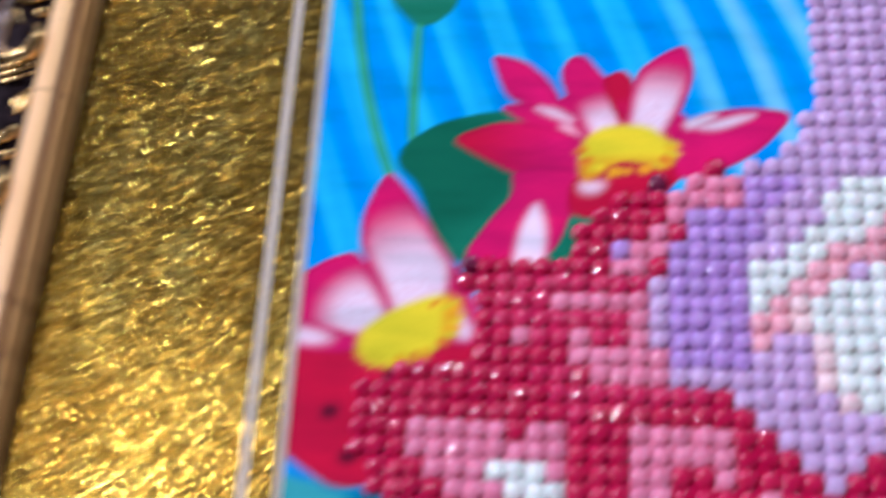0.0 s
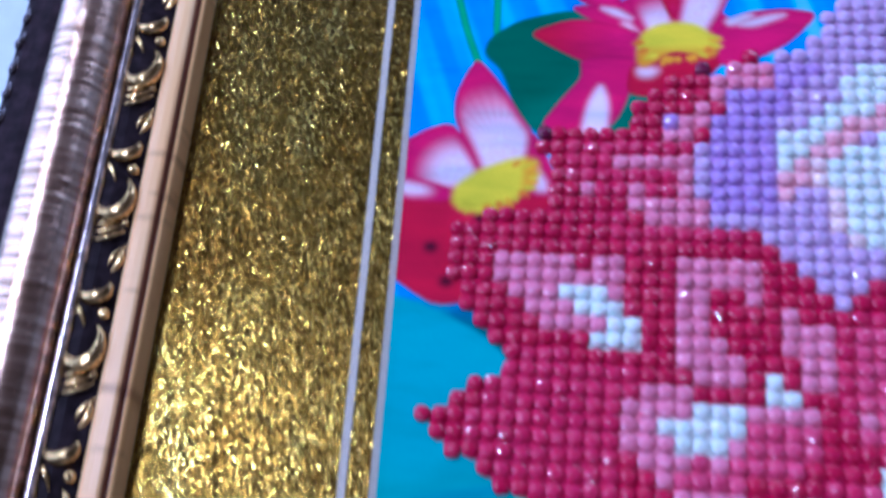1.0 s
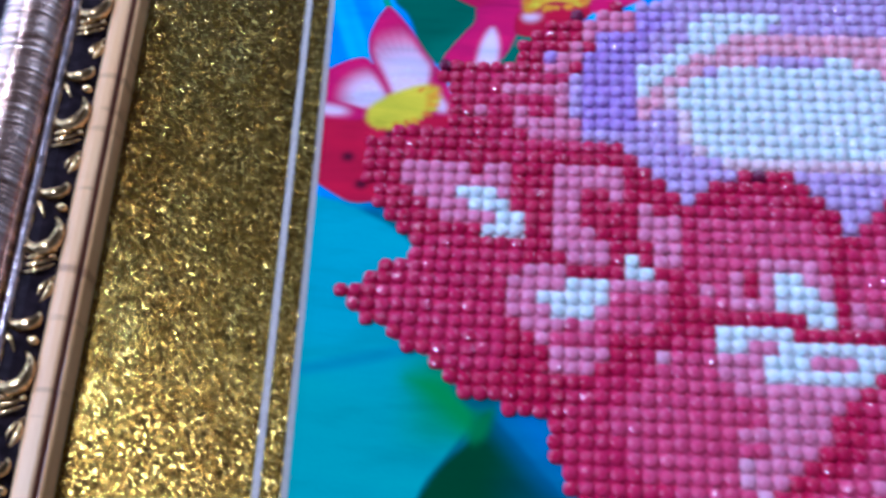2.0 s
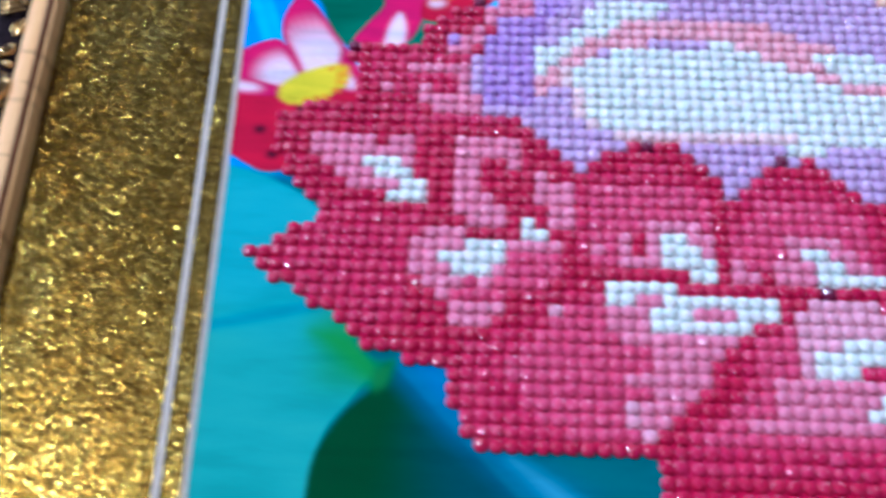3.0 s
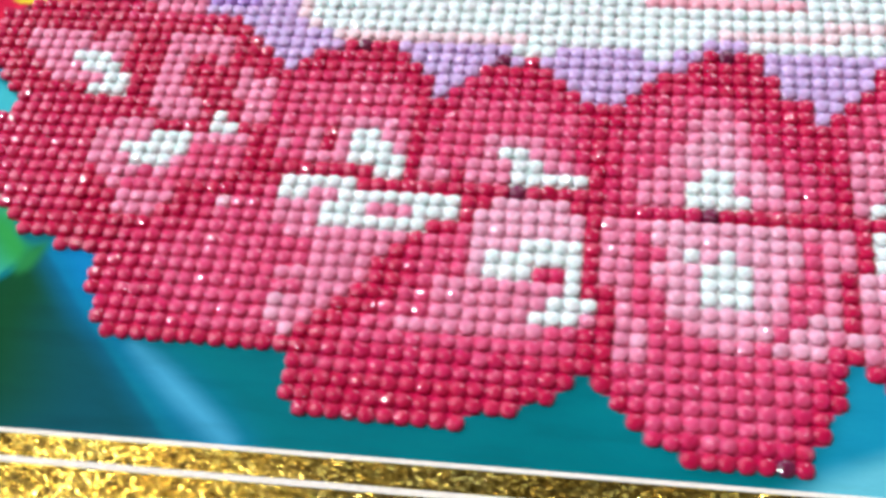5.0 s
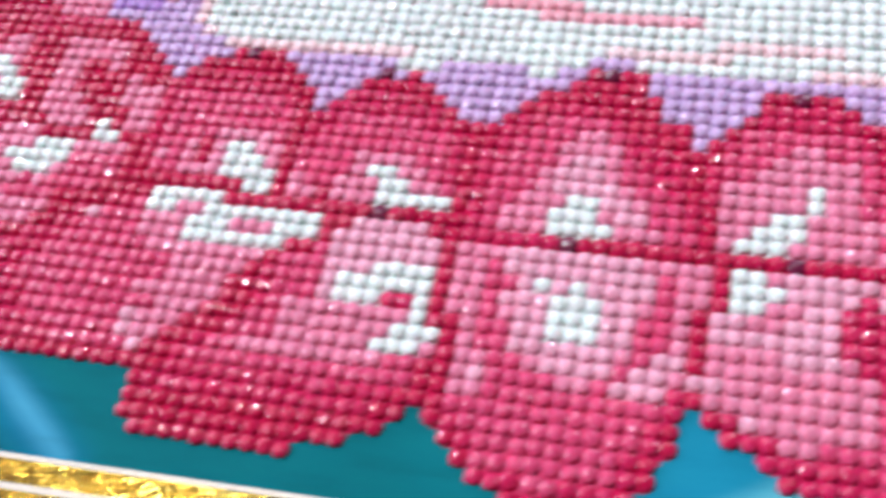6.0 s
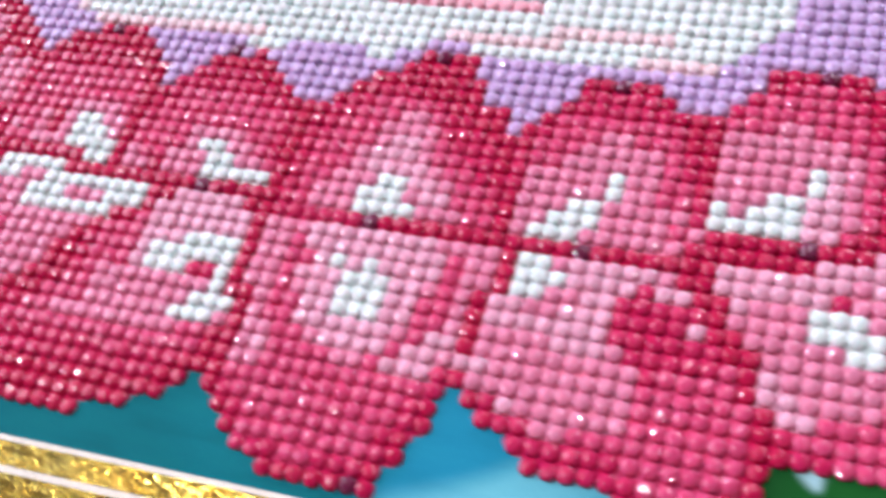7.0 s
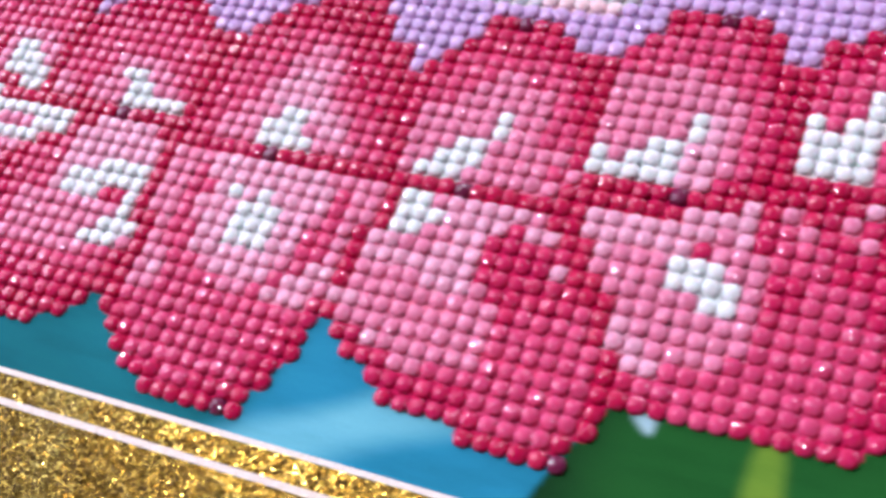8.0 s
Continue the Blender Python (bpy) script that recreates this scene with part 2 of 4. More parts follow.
# the mat's opening stands slightly askew to the rows of beads
CORNER, EX, EY = (-48.6, -16.95), (math.cos(radians(0.8)), math.sin(radians(0.8))), (-math.sin(radians(1.9)), math.cos(radians(1.9)))
WIDE, HIGH = 110.0, 63.0  # the opening, in pitches


def at(a, b, z):
    """A place of the frame: a and b in pitches from the opening's corner, z in metres above the beads' middle."""
    return ((CORNER[0] + a * EX[0] + b * EY[0]) * P, (CORNER[1] + a * EX[1] + b * EY[1]) * P, z - TABLE_Z)


def rails(profile, side, cuts=1):
    """One mitred side of a profile of (outward offset in mm, height in mm)."""
    verts, faces = [], []
    for k in range(cuts + 1):
        f = k / cuts
        for o, z in profile:
            o = o / 2.5
            if side == 0:
                verts.append(at(-o, -o + f * (HIGH + 2 * o), z / 1000))
            elif side == 1:
                verts.append(at(-o + (1 - f) * (WIDE + 2 * o), -o, z / 1000))
            elif side == 2:
                verts.append(at(WIDE + o, -o + (1 - f) * (HIGH + 2 * o), z / 1000))
            else:
                verts.append(at(-o + f * (WIDE + 2 * o), HIGH + o, z / 1000))
    w = len(profile)
    for k in range(cuts):
        for j in range(w - 1):
            a = k * w + j
            faces.append((a, a + w, a + w + 1, a + 1))
    return verts, faces


def ring(name, profile, mat, parent, label="", smooth=False):
    verts, faces = [], []
    for side in range(4):
        v, f = rails(profile, side)
        faces += [tuple(i + len(verts) for i in q) for q in f]
        verts += v
    return part(name, mesh_from(name, verts, faces, [mat], None, smooth), parent, label)


CANVAS_Z = -0.62
inner = ring("mat_board", [(0.95, 0.1), (9.0, 0.1)], GOLD, picture, "narrow inner mat of gold glitter paper")
ring("bevel", [(0.0, CANVAS_Z + 0.02), (0.95, 0.1)], CORE, inner, "white cut edge")
outer = ring("mat_board", [(5.5, 0.5), (40.0, 0.5)], GOLD, picture, "broad outer mat of gold glitter paper")
ring("bevel", [(4.45, 0.12), (5.5, 0.5)], CORE, outer, "white cut edge")

SLIP0 = 36.1  # where the wooden slip begins, mm from the opening
edge_profile = [(1.2, 0.4), (1.25, 3.9), (1.4, 4.4), (1.7, 4.6), (1.95, 4.5)]
groove_profile = [(1.95, 4.5), (2.05, 4.2), (2.5, 4.2), (2.6, 5.3)]
slip_profile = [(2.6, 5.3), (2.7, 5.6), (3.1, 5.85), (4.2, 6.0), (5.2, 5.9), (5.9, 5.6), (6.2, 5.0)]
carve_profile = [(6.2, 5.0), (6.6, 4.2), (8.0, 4.6), (10.5, 5.6), (13.0, 6.0), (13.8, 5.6), (14.0, 4.8), (14.3, 4.8)]
dome_profile = [(14.3, 4.8), (14.4, 6.6)] + [(20.4 - 5.9 * math.cos(math.pi * k / 16), 6.8 + 4.6 * math.sin(math.pi * k / 16)) for k in range(17)]
flank_profile = [(26.3, 6.8), (26.5, 5.2), (27.2, 4.7), (30.0, 4.9), (33.5, 4.6), (35.6, 3.6), (36.6, 2.2), (37.0, 0.4), (37.0, -16.0), (1.2, -16.0), (1.2, 0.4)]
rim_profile = [(11.9, 5.4), (12.2, 6.7), (12.6, 7.2), (13.2, 7.1), (13.7, 6.6), (13.9, 5.4)]


def shifted(profile):
    return [(o + SLIP0, z) for o, z in profile]


def tube(points, radii, seg=8):
    """A round bar through the points, closed at both ends."""
    verts, faces = [], []
    for k, p in enumerate(points):
        d = (Vector(points[min(k + 1, len(points) - 1)]) - Vector(points[max(k - 1, 0)])).normalized()
        side = d.cross(Vector((0, 0, 1))).normalized()
        up = side.cross(d)
        for s in range(seg):
            a = 2 * math.pi * s / seg
            verts.append(tuple(Vector(p) + radii[k] * (math.cos(a) * side + math.sin(a) * up)))
    for k in range(len(points) - 1):
        for s in range(seg):
            a, b = k * seg + s, k * seg + (s + 1) % seg
            faces.append((a, b, b + seg, a + seg))
    faces.append(tuple(range(seg))[::-1])
    faces.append(tuple((len(points) - 1) * seg + s for s in range(seg)))
    return verts, faces


def joined(pieces):
    verts, faces = [], []
    for v, f in pieces:
        faces += [tuple(i + len(verts) for i in q) for q in f]
        verts += v
    return verts, faces


def scroll_mesh():
    """One repeat of the carving, 24.5 mm long, lying along +y: an oval cup, a large crescent, lobes, drops and slanting leaf strokes. In metres."""
    mm = 0.001
    pieces = []

    def sweep(points, thick, thin=0.12, lean=1.0):
        n = len(points) - 1
        pieces.append(tube([(x * mm, y * mm, z * mm) for x, y, z in points], [mm * (thin + thick * math.sin(math.pi * (k / n) ** lean)) for k in range(n + 1)]))

    def drop(x, y, r, long=1.0):
        pieces.append(tube([(x * mm, (y + r * long * math.sin(radians(a))) * mm, 0.6 * mm) for a in range(-80, 81, 20)], [mm * r * math.cos(radians(a)) for a in range(-80, 81, 20)]))

    # the oval cup, heaviest at its foot, its outer arm running on as a thin leaf
    sweep([(2.5 * math.cos(radians(a)), 2.0 + 2.1 * math.sin(radians(a)), 0.9) for a in range(-190, 31, 16)], 1.0, 0.15, 1.3)
    sweep([(-2.6 - 0.9 * math.sin(1.6 * f), 2.4 + 6.0 * f, 0.8) for f in [k / 8 for k in range(9)]], 0.55)
    sweep([(2.0 + 1.2 * math.sin(2.2 * f), 4.2 + 4.2 * f, 0.7) for f in [k / 8 for k in range(9)]], 0.45)
    sweep([(1.4 + 2.2 * f * f, 5.4 + 3.6 * f, 0.6) for f in [k / 8 for k in range(9)]], 0.35)
    # drop and curl under the cup
    drop(2.2, -2.6, 0.95)
    sweep([(-2.9 + 2.6 * f, -1.0 - 3.6 * f * f, 0.6) for f in [k / 8 for k in range(9)]], 0.4)
    # the large crescent with a swollen arm and a double lobe beside it
    sweep([(0.1 + 2.8 * math.cos(radians(a)), -7.4 + 3.6 * math.sin(radians(a)), 0.9 + 0.2 * math.cos(radians(a))) for a in range(-170, 56, 15)], 1.25, 0.15, 0.8)
    drop(-2.8, -4.9, 1.1, 1.4)
    drop(-2.9, -7.6, 0.9, 1.2)
    drop(2.6, -12.3, 0.6)
    # slanting leaf strokes between one repeat and the next
    for y, t in ((-12.6, 0.5), (-14.0, 0.42), (-15.3, 0.35)):
        sweep([(-2.7 + 5.6 * f, y + 1.9 * f - 0.5 * math.sin(math.pi * f), 0.4 + 0.3 * math.sin(math.pi * f)) for f in [k / 8 for k in range(9)]], t)
    drop(-3.1, -11.8, 0.75, 1.6)
    v, f = joined(pieces)
    return mesh_from("scroll", v, f, [SCROLL], None, True)


def nub_mesh():
    """A comma-shaped nub of the frame's outer edge, 4 mm long."""
    mm = 0.001
    bar = [((0.9 * math.sin(2.2 * f) - 0.5) * mm, (-1.9 + 3.8 * f) * mm, 0.5 * mm) for f in [k / 7 for k in range(8)]]
    v, f = tube(bar, [mm * (0.15 + 0.75 * math.sin(math.pi * (k / 7) ** 0.6)) for k in range(8)], 6)
    return mesh_from("nub", v, f, [NUB], None, True)


SCROLL_MESH, NUB_MESH = scroll_mesh(), nub_mesh()
SIDE_ANGLE = (radians(1.9), radians(90.8), radians(181.9), radians(270.8))
for side in range(4):
    moulding = part("moulding", mesh_from("moulding", *rails(shifted(flank_profile), side), [FLANK]), picture, "dark brown sloping frame flank")
    part("half_round", mesh_from("half_round", *rails(shifted(dome_profile), side), [GILT], None, True), moulding, "brushed gilt half-round band")
    part("carved_band", mesh_from("carved_band", *rails(shifted(carve_profile), side), [BRONZE]), moulding, "dark bronze recess of the carving")
    part("band_rim", mesh_from("band_rim", *rails(shifted(rim_profile), side), [RIM], None, True), moulding, "pale shiny rim beside the carving")
    part("slip", mesh_from("slip", *rails(shifted(slip_profile), side), [SLIP]), moulding, "pale peach gilt inner slip")
    part("slip_groove", mesh_from("slip_groove", *rails(shifted(groove_profile), side), [GROOVE]), moulding, "dark red-brown line in the slip")
    part("slip_edge", mesh_from("slip_edge", *rails(shifted(edge_profile), side), [EDGE]), moulding, "orange-gold rim of the slip")
    mid = (SLIP0 + 9.9) / 2.5
    length = (HIGH if side % 2 == 0 else WIDE) + 2 * mid
    count = int(length * 2.5 / 24.5)
    for k in range(count):
        s = (k + 0.5) / count * length - mid
        a, b = ((-mid, s), (s, -mid), (WIDE + mid, s), (s, HIGH + mid))[side]
        scroll = part("scroll", SCROLL_MESH, moulding)
        scroll.location = at(a, b, 0.0052)
        scroll.rotation_euler = (0, 0, SIDE_ANGLE[side])
        scroll.scale = (1.08, 1.0 + 0.02 * math.sin(7.1 * k), 1.0)

    edge_at = (SLIP0 + 34.6) / 2.5
    length = (HIGH if side % 2 == 0 else WIDE) + 2 * edge_at
    count = int(length * 2.5 / 5.2)
    for k in range(count):
        s = (k + 0.5) / count * length - edge_at
        a, b = ((-edge_at, s), (s, -edge_at), (WIDE + edge_at, s), (s, HIGH + edge_at))[side]
        nub = part("nub", NUB_MESH, moulding)
        nub.location = at(a, b, 0.0038)
        nub.rotation_euler = (0, 0, SIDE_ANGLE[side] + 0.15 * math.sin(3.7 * k))

# ---- the printed canvas ----
# the design, in pitches of the bead grid; (0, 0) is one bead


def inside(poly, x, y):
    """Which of the points lie inside a polygon."""
    hit = np.zeros(x.shape, bool)
    for (ax, ay), (bx, by) in zip(poly, poly[1:] + poly[:1]):
        if ay != by:
            hit ^= ((ay > y) != (by > y)) & (x < (bx - ax) * (y - ay) / (by - ay) + ax)
    return hit


def depth(poly, x, y):
    """How far inside the polygon each point lies, in pitches; negative outside."""
    best = np.full(x.shape, 1e9)
    for (ax, ay), (bx, by) in zip(poly, poly[1:] + poly[:1]):
        ux, uy = bx - ax, by - ay
        f = np.clip(((x - ax) * ux + (y - ay) * uy) / (ux * ux + uy * uy + 1e-9), 0, 1)
        best = np.minimum(best, np.hypot(x - ax - f * ux, y - ay - f * uy))
    return np.where(inside(poly, x, y), best, -best)


def rounded(poly, rounds=2):
    """The polygon with its corners cut softer (Chaikin)."""
    for _ in range(rounds):
        poly = [(a[0] * w + b[0] * (1 - w), a[1] * w + b[1] * (1 - w)) for a, b in zip(poly, poly[1:] + poly[:1]) for w in (0.8, 0.2)]
    return poly


def spaced(lo, mid, hi, fine, coarse):
    return np.concatenate([np.arange(lo, mid, fine), np.arange(mid, hi + coarse, coarse)])


gx, gy = np.meshgrid(spaced(-53.0, -18.0, 63.0, 0.14, 0.24), np.arange(-18.5, 49.5, 0.14))
smear = np.array([noise.noise((x * 0.12, y * 0.12, 3.0)) for x, y in zip(gx.ravel()[::1], gy.ravel()[::1])]).reshape(gx.shape)
owner = np.zeros(gx.shape, int)
ink = np.zeros(gx.shape + (3,))


def lerp(a, b, f):
    return a + (b - a) * np.clip(f, 0, 1)[..., None]


def smooth(f):
    f = np.clip(f, 0, 1)
    return f * f * (3 - 2 * f)


def colour(*c):
    return np.array(c)


OWNERS = [("printed_water", "dark teal printed water")]


def own(name, label):
    OWNERS.append((name, label))
    return len(OWNERS) - 1


def dye(poly, tint, who=None, edge=0.12, soft=None):
    """Colours the inside of a shape; tint may be a colour, or one for every point."""
    global ink, owner
    d = depth(rounded(poly), gx, gy)
    ink = lerp(ink, tint, smooth(d / (soft or edge) * 0.5 + 0.5))
    if who is not None:
        owner = np.where(d > 0, who, owner)
    return d


def petal(poly, who, rim, heart, core, reach, vein=0.16):
    """A petal: deep colour at the rim, pale towards the core point."""
    d = depth(rounded(poly), gx, gy)
    r = np.hypot(gx - core[0], gy - core[1])
    ang = np.arctan2(gy - core[1], gx - core[0])
    pale = smooth(d / 0.8 + 0.02) * smooth(1.28 - r / reach) * (1 - vein * np.sin(ang * 21 + 3 * smear) ** 2)
    dye(poly, lerp(lerp(rim * 0.85 + 0 * gx[..., None], rim, smooth(d / 0.4)), heart, pale), who)


# sky with slanting rays, turning teal below
ray = np.sin((gx * 0.94 + gy * 0.34) * 2.0 + 0.9 * smear) * 0.5 + 0.5
ray2 = np.sin((gx * 0.94 + gy * 0.34) * 4.7 + 1.0) * 0.5 + 0.5
ink = lerp(colour(0.0, 0.29, 0.83) + 0 * gx[..., None], colour(0.02, 0.52, 0.93), smooth((ray * 0.7 + ray2 * 0.3) * 1.3 - 0.25))
ink = lerp(ink, colour(0.22, 0.62, 0.88), 0.7 * smooth((gx + 33) / 9) * smooth((ray - 0.55) * 2.2))
ink = lerp(ink, colour(0.002, 0.15, 0.175), smooth((12 - gy) / 3))
ink = lerp(ink, colour(0.004, 0.2, 0.24), 0.6 * smooth(smear * 2.0) * smooth((12 - gy) / 3))

above = own("printed_sky", "bright blue printed sky with slanting rays")
owner = np.where(gy > 12, above, owner)
pod = own("printed_pod", "green printed seed pod")
dye([(-47.1, 42.8), (-46.9, 40.7), (-45.8, 39.4), (-45.1, 38.6), (-43.8, 39.0), (-42.6, 40.4), (-42.7, 42.8)], lerp(colour(0.01, 0.2, 0.12) + 0 * gx[..., None], colour(0.3, 0.3, 0.25), smooth((gy - 40.5) / 2)), pod)


def stem(points, width, who):
    left = [(x - width, y) for x, y in points]
    right = [(x + width, y) for x, y in points]
    poly = left + right[::-1]
    d = depth(poly, gx, gy)
    dye(poly, lerp(colour(0.01, 0.24, 0.1) + 0 * gx[..., None], colour(0.05, 0.45, 0.18), smooth(d / width)), who)


stems = own("printed_stem", "thin green printed stem")
stem([(-49.2, 42.1), (-48.6, 38.2), (-47.8, 34.6), (-46.8, 31.1), (-45.6, 28.0)], 0.3, stems)
stems = own("printed_stem", "thin green printed stem")
stem([(-45.0, 39.0), (-44.9, 34.5), (-44.7, 30.5)], 0.28, stems)
leaf = own("printed_leaf", "dark green printed leaf behind the flowers")
shade = lerp(colour(0.004, 0.13, 0.075) + 0 * gx[..., None], colour(0.008, 0.2, 0.12), smooth(smear * 1.5 + 0.5))
dye([(-45.5, 29.1), (-45.2, 30.5), (-43.2, 32.0), (-39.9, 32.8), (-36.1, 32.5), (-34.5, 31.0), (-33.7, 27.3), (-34.0, 23.4), (-41.0, 22.6), (-42.9, 24.3), (-44.1, 27.8)], shade, leaf)

MAGENTA, RED, PALE, YELLOW = colour(0.64, 0.008, 0.13), colour(0.52, 0.006, 0.045), colour(0.86, 0.72, 0.86), colour(0.84, 0.7, 0.02)
far_lotus = own("printed_lotus", "magenta printed lotus with a yellow heart, wide open")
dye([(-37.0, 33.0), (-35.6, 34.0), (-34.2, 34.2), (-32.2, 33.6), (-30.2, 33.0), (-28.8, 31.6), (-29.6, 28.0), (-34.0, 26.0), (-37.8, 27.4), (-38.4, 30.5)], lerp(RED + 0 * gx[..., None], MAGENTA, smooth((gy - 28) / 4)), far_lotus)
petal([(-40.0, 33.1), (-37.4, 33.3), (-35.8, 32.3), (-34.6, 30.7), (-36.0, 30.7), (-38.6, 32.0)], far_lotus, MAGENTA, PALE, (-35.3, 31.6), 1.1)
petal([(-40.5, 36.7), (-38.5, 36.2), (-37.0, 34.8), (-36.0, 32.8), (-37.4, 32.7), (-39.4, 33.5), (-40.1, 35.3)], far_lotus, MAGENTA, MAGENTA * 1.3, (-36.6, 33.0), 2.5)
petal([(-36.5, 35.2), (-35.9, 36.4), (-35.0, 36.5), (-34.1, 35.2), (-33.4, 34.6), (-32.7, 32.7), (-33.0, 30.0), (-34.5, 30.2), (-35.8, 32.9)], far_lotus, MAGENTA, PALE, (-33.7, 31.2), 2.3)
petal([(-34.2, 34.8), (-32.9, 35.5), (-32.2, 34.8), (-32.5, 32.3), (-33.1, 31.8)], far_lotus, RED, MAGENTA, (-32.7, 32.3), 1.2)
petal([(-33.0, 30.0), (-32.3, 35.2), (-30.4, 36.7), (-29.2, 37.2), (-28.8, 35.1), (-29.7, 32.5), (-31.2, 29.6)], far_lotus, MAGENTA, PALE, (-31.0, 32.0), 3.3)
petal([(-30.5, 30.7), (-28.6, 32.5), (-25.8, 32.9), (-23.4, 32.5), (-25.4, 30.1), (-27.2, 29.0), (-29.9, 28.0)], far_lotus, MAGENTA, MAGENTA * 1.15, (-27.0, 31.0), 2.4, 0.15)
petal([(-42.7, 30.9), (-39.3, 32.2), (-35.4, 31.2), (-34.7, 29.9), (-35.4, 28.3), (-38.5, 28.4), (-40.7, 29.6)], far_lotus, lerp(RED + 0 * gx[..., None], MAGENTA, smooth((gx + 42) / 6)), MAGENTA * 1.2, (-35.9, 30.5), 1.3, 0.5)
petal([(-39.0, 28.9), (-35.1, 29.1), (-35.3, 27.1), (-36.3, 24.0), (-38.1, 22.6), (-41.6, 23.2), (-39.9, 25.9), (-38.8, 27.3)], far_lotus, MAGENTA, MAGENTA * 1.15, (-37.4, 24.8), 1.7, 0.1)
petal([(-35.7, 28.5), (-33.8, 28.5), (-31.1, 28.9), (-29.9, 30.3), (-30.2, 27.4), (-33.5, 25.8), (-35.9, 26.0)], far_lotus, RED, PALE, (-34.6, 28.2), 1.0)
dye([(-35.1, 30.7), (-34.0, 31.7), (-31.4, 31.8), (-30.0, 30.3), (-30.2, 28.9), (-32.3, 29.3), (-33.7, 28.9), (-34.8, 28.0), (-35.3, 28.7)], lerp(colour(0.75, 0.34, 0.01) + 0 * gx[..., None], YELLOW, smooth((gy - 28.9) / 1.2)), far_lotus, 0.3)
dye([(-33.9, 28.9), (-32.8, 29.5), (-31.2, 29.1), (-30.4, 28.2), (-33.5, 27.8)], RED, far_lotus)

near_lotus = own("printed_lotus", "red and white printed lotus with a yellow heart")
dye([(-50.9, 22.0), (-47.2, 22.8), (-44.0, 24.0), (-41.4, 22.9), (-39.6, 18.8), (-42.0, 15.5), (-48.0, 15.0), (-50.9, 17.5)], lerp(RED + 0 * gx[..., None], MAGENTA, smooth((gy - 17) / 4)), near_lotus)
petal([(-50.6, 18.4), (-46.3, 18.2), (-41.5, 18.4), (-39.0, 18.9), (-39.5, 17.0), (-43.8, 15.0), (-44.6, 13.0), (-44.4, 11.2), (-46.9, 10.7), (-48.8, 11.8), (-50.4, 12.9)], near_lotus, RED, RED * 1.25, (-44.0, 17.0), 3.0)
petal([(-50.9, 21.8), (-48.7, 23.3), (-47.1, 23.8), (-46.0, 22.2), (-44.2, 19.2), (-46.6, 18.4), (-50.8, 19.5)], near_lotus, MAGENTA, PALE, (-46.6, 20.2), 2.3)
petal([(-50.9, 19.9), (-47.6, 19.2), (-46.2, 18.6), (-46.9, 17.8), (-50.8, 18.0)], near_lotus, MAGENTA, PALE, (-49.3, 19.0), 1.6)
petal([(-41.9, 23.1), (-41.3, 22.7), (-41.4, 21.3), (-40.1, 19.4), (-40.3, 18.4), (-41.6, 18.4), (-42.1, 20.7)], near_lotus, MAGENTA, PALE, (-40.9, 19.6), 1.6)
petal([(-45.8, 28.9), (-44.0, 26.7), (-42.6, 24.3), (-41.6, 23.0), (-42.0, 19.8), (-44.6, 19.0), (-45.7, 21.7), (-47.0, 23.9), (-47.1, 25.8), (-46.5, 27.7)], near_lotus, MAGENTA, PALE, (-43.8, 21.6), 4.4)
dye([(-46.5, 19.2), (-44.7, 20.5), (-42.4, 21.4), (-41.1, 21.0), (-41.3, 19.4), (-42.7, 18.0), (-44.4, 17.1), (-45.9, 17.3), (-46.6, 17.9)], lerp(colour(0.8, 0.36, 0.01) + 0 * gx[..., None], YELLOW, smooth((-41.7 - gx) / 0.8)), near_lotus, 0.35)

# ragged stamens round both hearts
random.seed(11)
for who, (hx, hy), (ra, rb), turn, first, last in ((near_lotus, (-43.9, 19.2), (2.7, 1.5), 0.35, -2.6, 1.0), (far_lotus, (-32.7, 30.2), (2.6, 1.5), 0.0, -3.0, 0.3)):
    for k in range(16):
        a = first + (last - first) * (k + random.uniform(-0.3, 0.3)) / 15
        u, v = math.cos(a), math.sin(a)
        reach = random.uniform(1.0, 1.35)
        mid = Vector((ra * u * 0.92, rb * v * 0.92)).to_2d()
        tip = Vector((ra * u * reach, rb * v * reach - 0.1)).to_2d()
        wide = Vector((-v, u)) * random.uniform(0.18, 0.36)
        ca, sa = math.cos(turn), math.sin(turn)
        tri = [(hx + ca * p.x - sa * p.y, hy + sa * p.x + ca * p.y) for p in (mid - wide, tip, mid + wide, mid * 0.85)]
        dye(tri, random.choice((colour(0.85, 0.42, 0.01), colour(0.75, 0.2, 0.02), YELLOW, YELLOW * 0.85)), who, 0.12, 0.2)

for spot in ((-47.6, 14.7), (-44.6, 16.7), (-46.4, 12.4)):
    dye([(spot[0] + 0.5 * math.cos(a), spot[1] + 0.4 * math.sin(a)) for a in (0.0, 1.3, 2.5, 3.8, 5.0)], colour(0.03, 0.004, 0.02), near_lotus, 0.2, 0.4)
# white streaks in the wide open flower
for streak in ([(-38.7, 22.8), (-38.3, 25.4), (-37.5, 27.0), (-36.9, 25.4), (-37.0, 22.8)], [(-28.9, 31.5), (-26.8, 32.3), (-25.4, 32.4), (-27.6, 31.4)], [(-29.6, 31.9), (-28.2, 32.4), (-27.6, 32.3), (-29.2, 31.4)], [(-37.9, 33.0), (-36.6, 32.8), (-35.4, 31.9), (-36.8, 32.3)]):
    dye(streak, PALE, far_lotus, 0.2, 0.35)
pad = own("printed_lily_pad", "turquoise printed lily pad with a green rim")
turq = lerp(colour(0.05, 0.4, 0.37) + 0 * gx[..., None], colour(0.05, 0.42, 0.47), smooth((gy + 4) / 9 + 0.4 * smear))
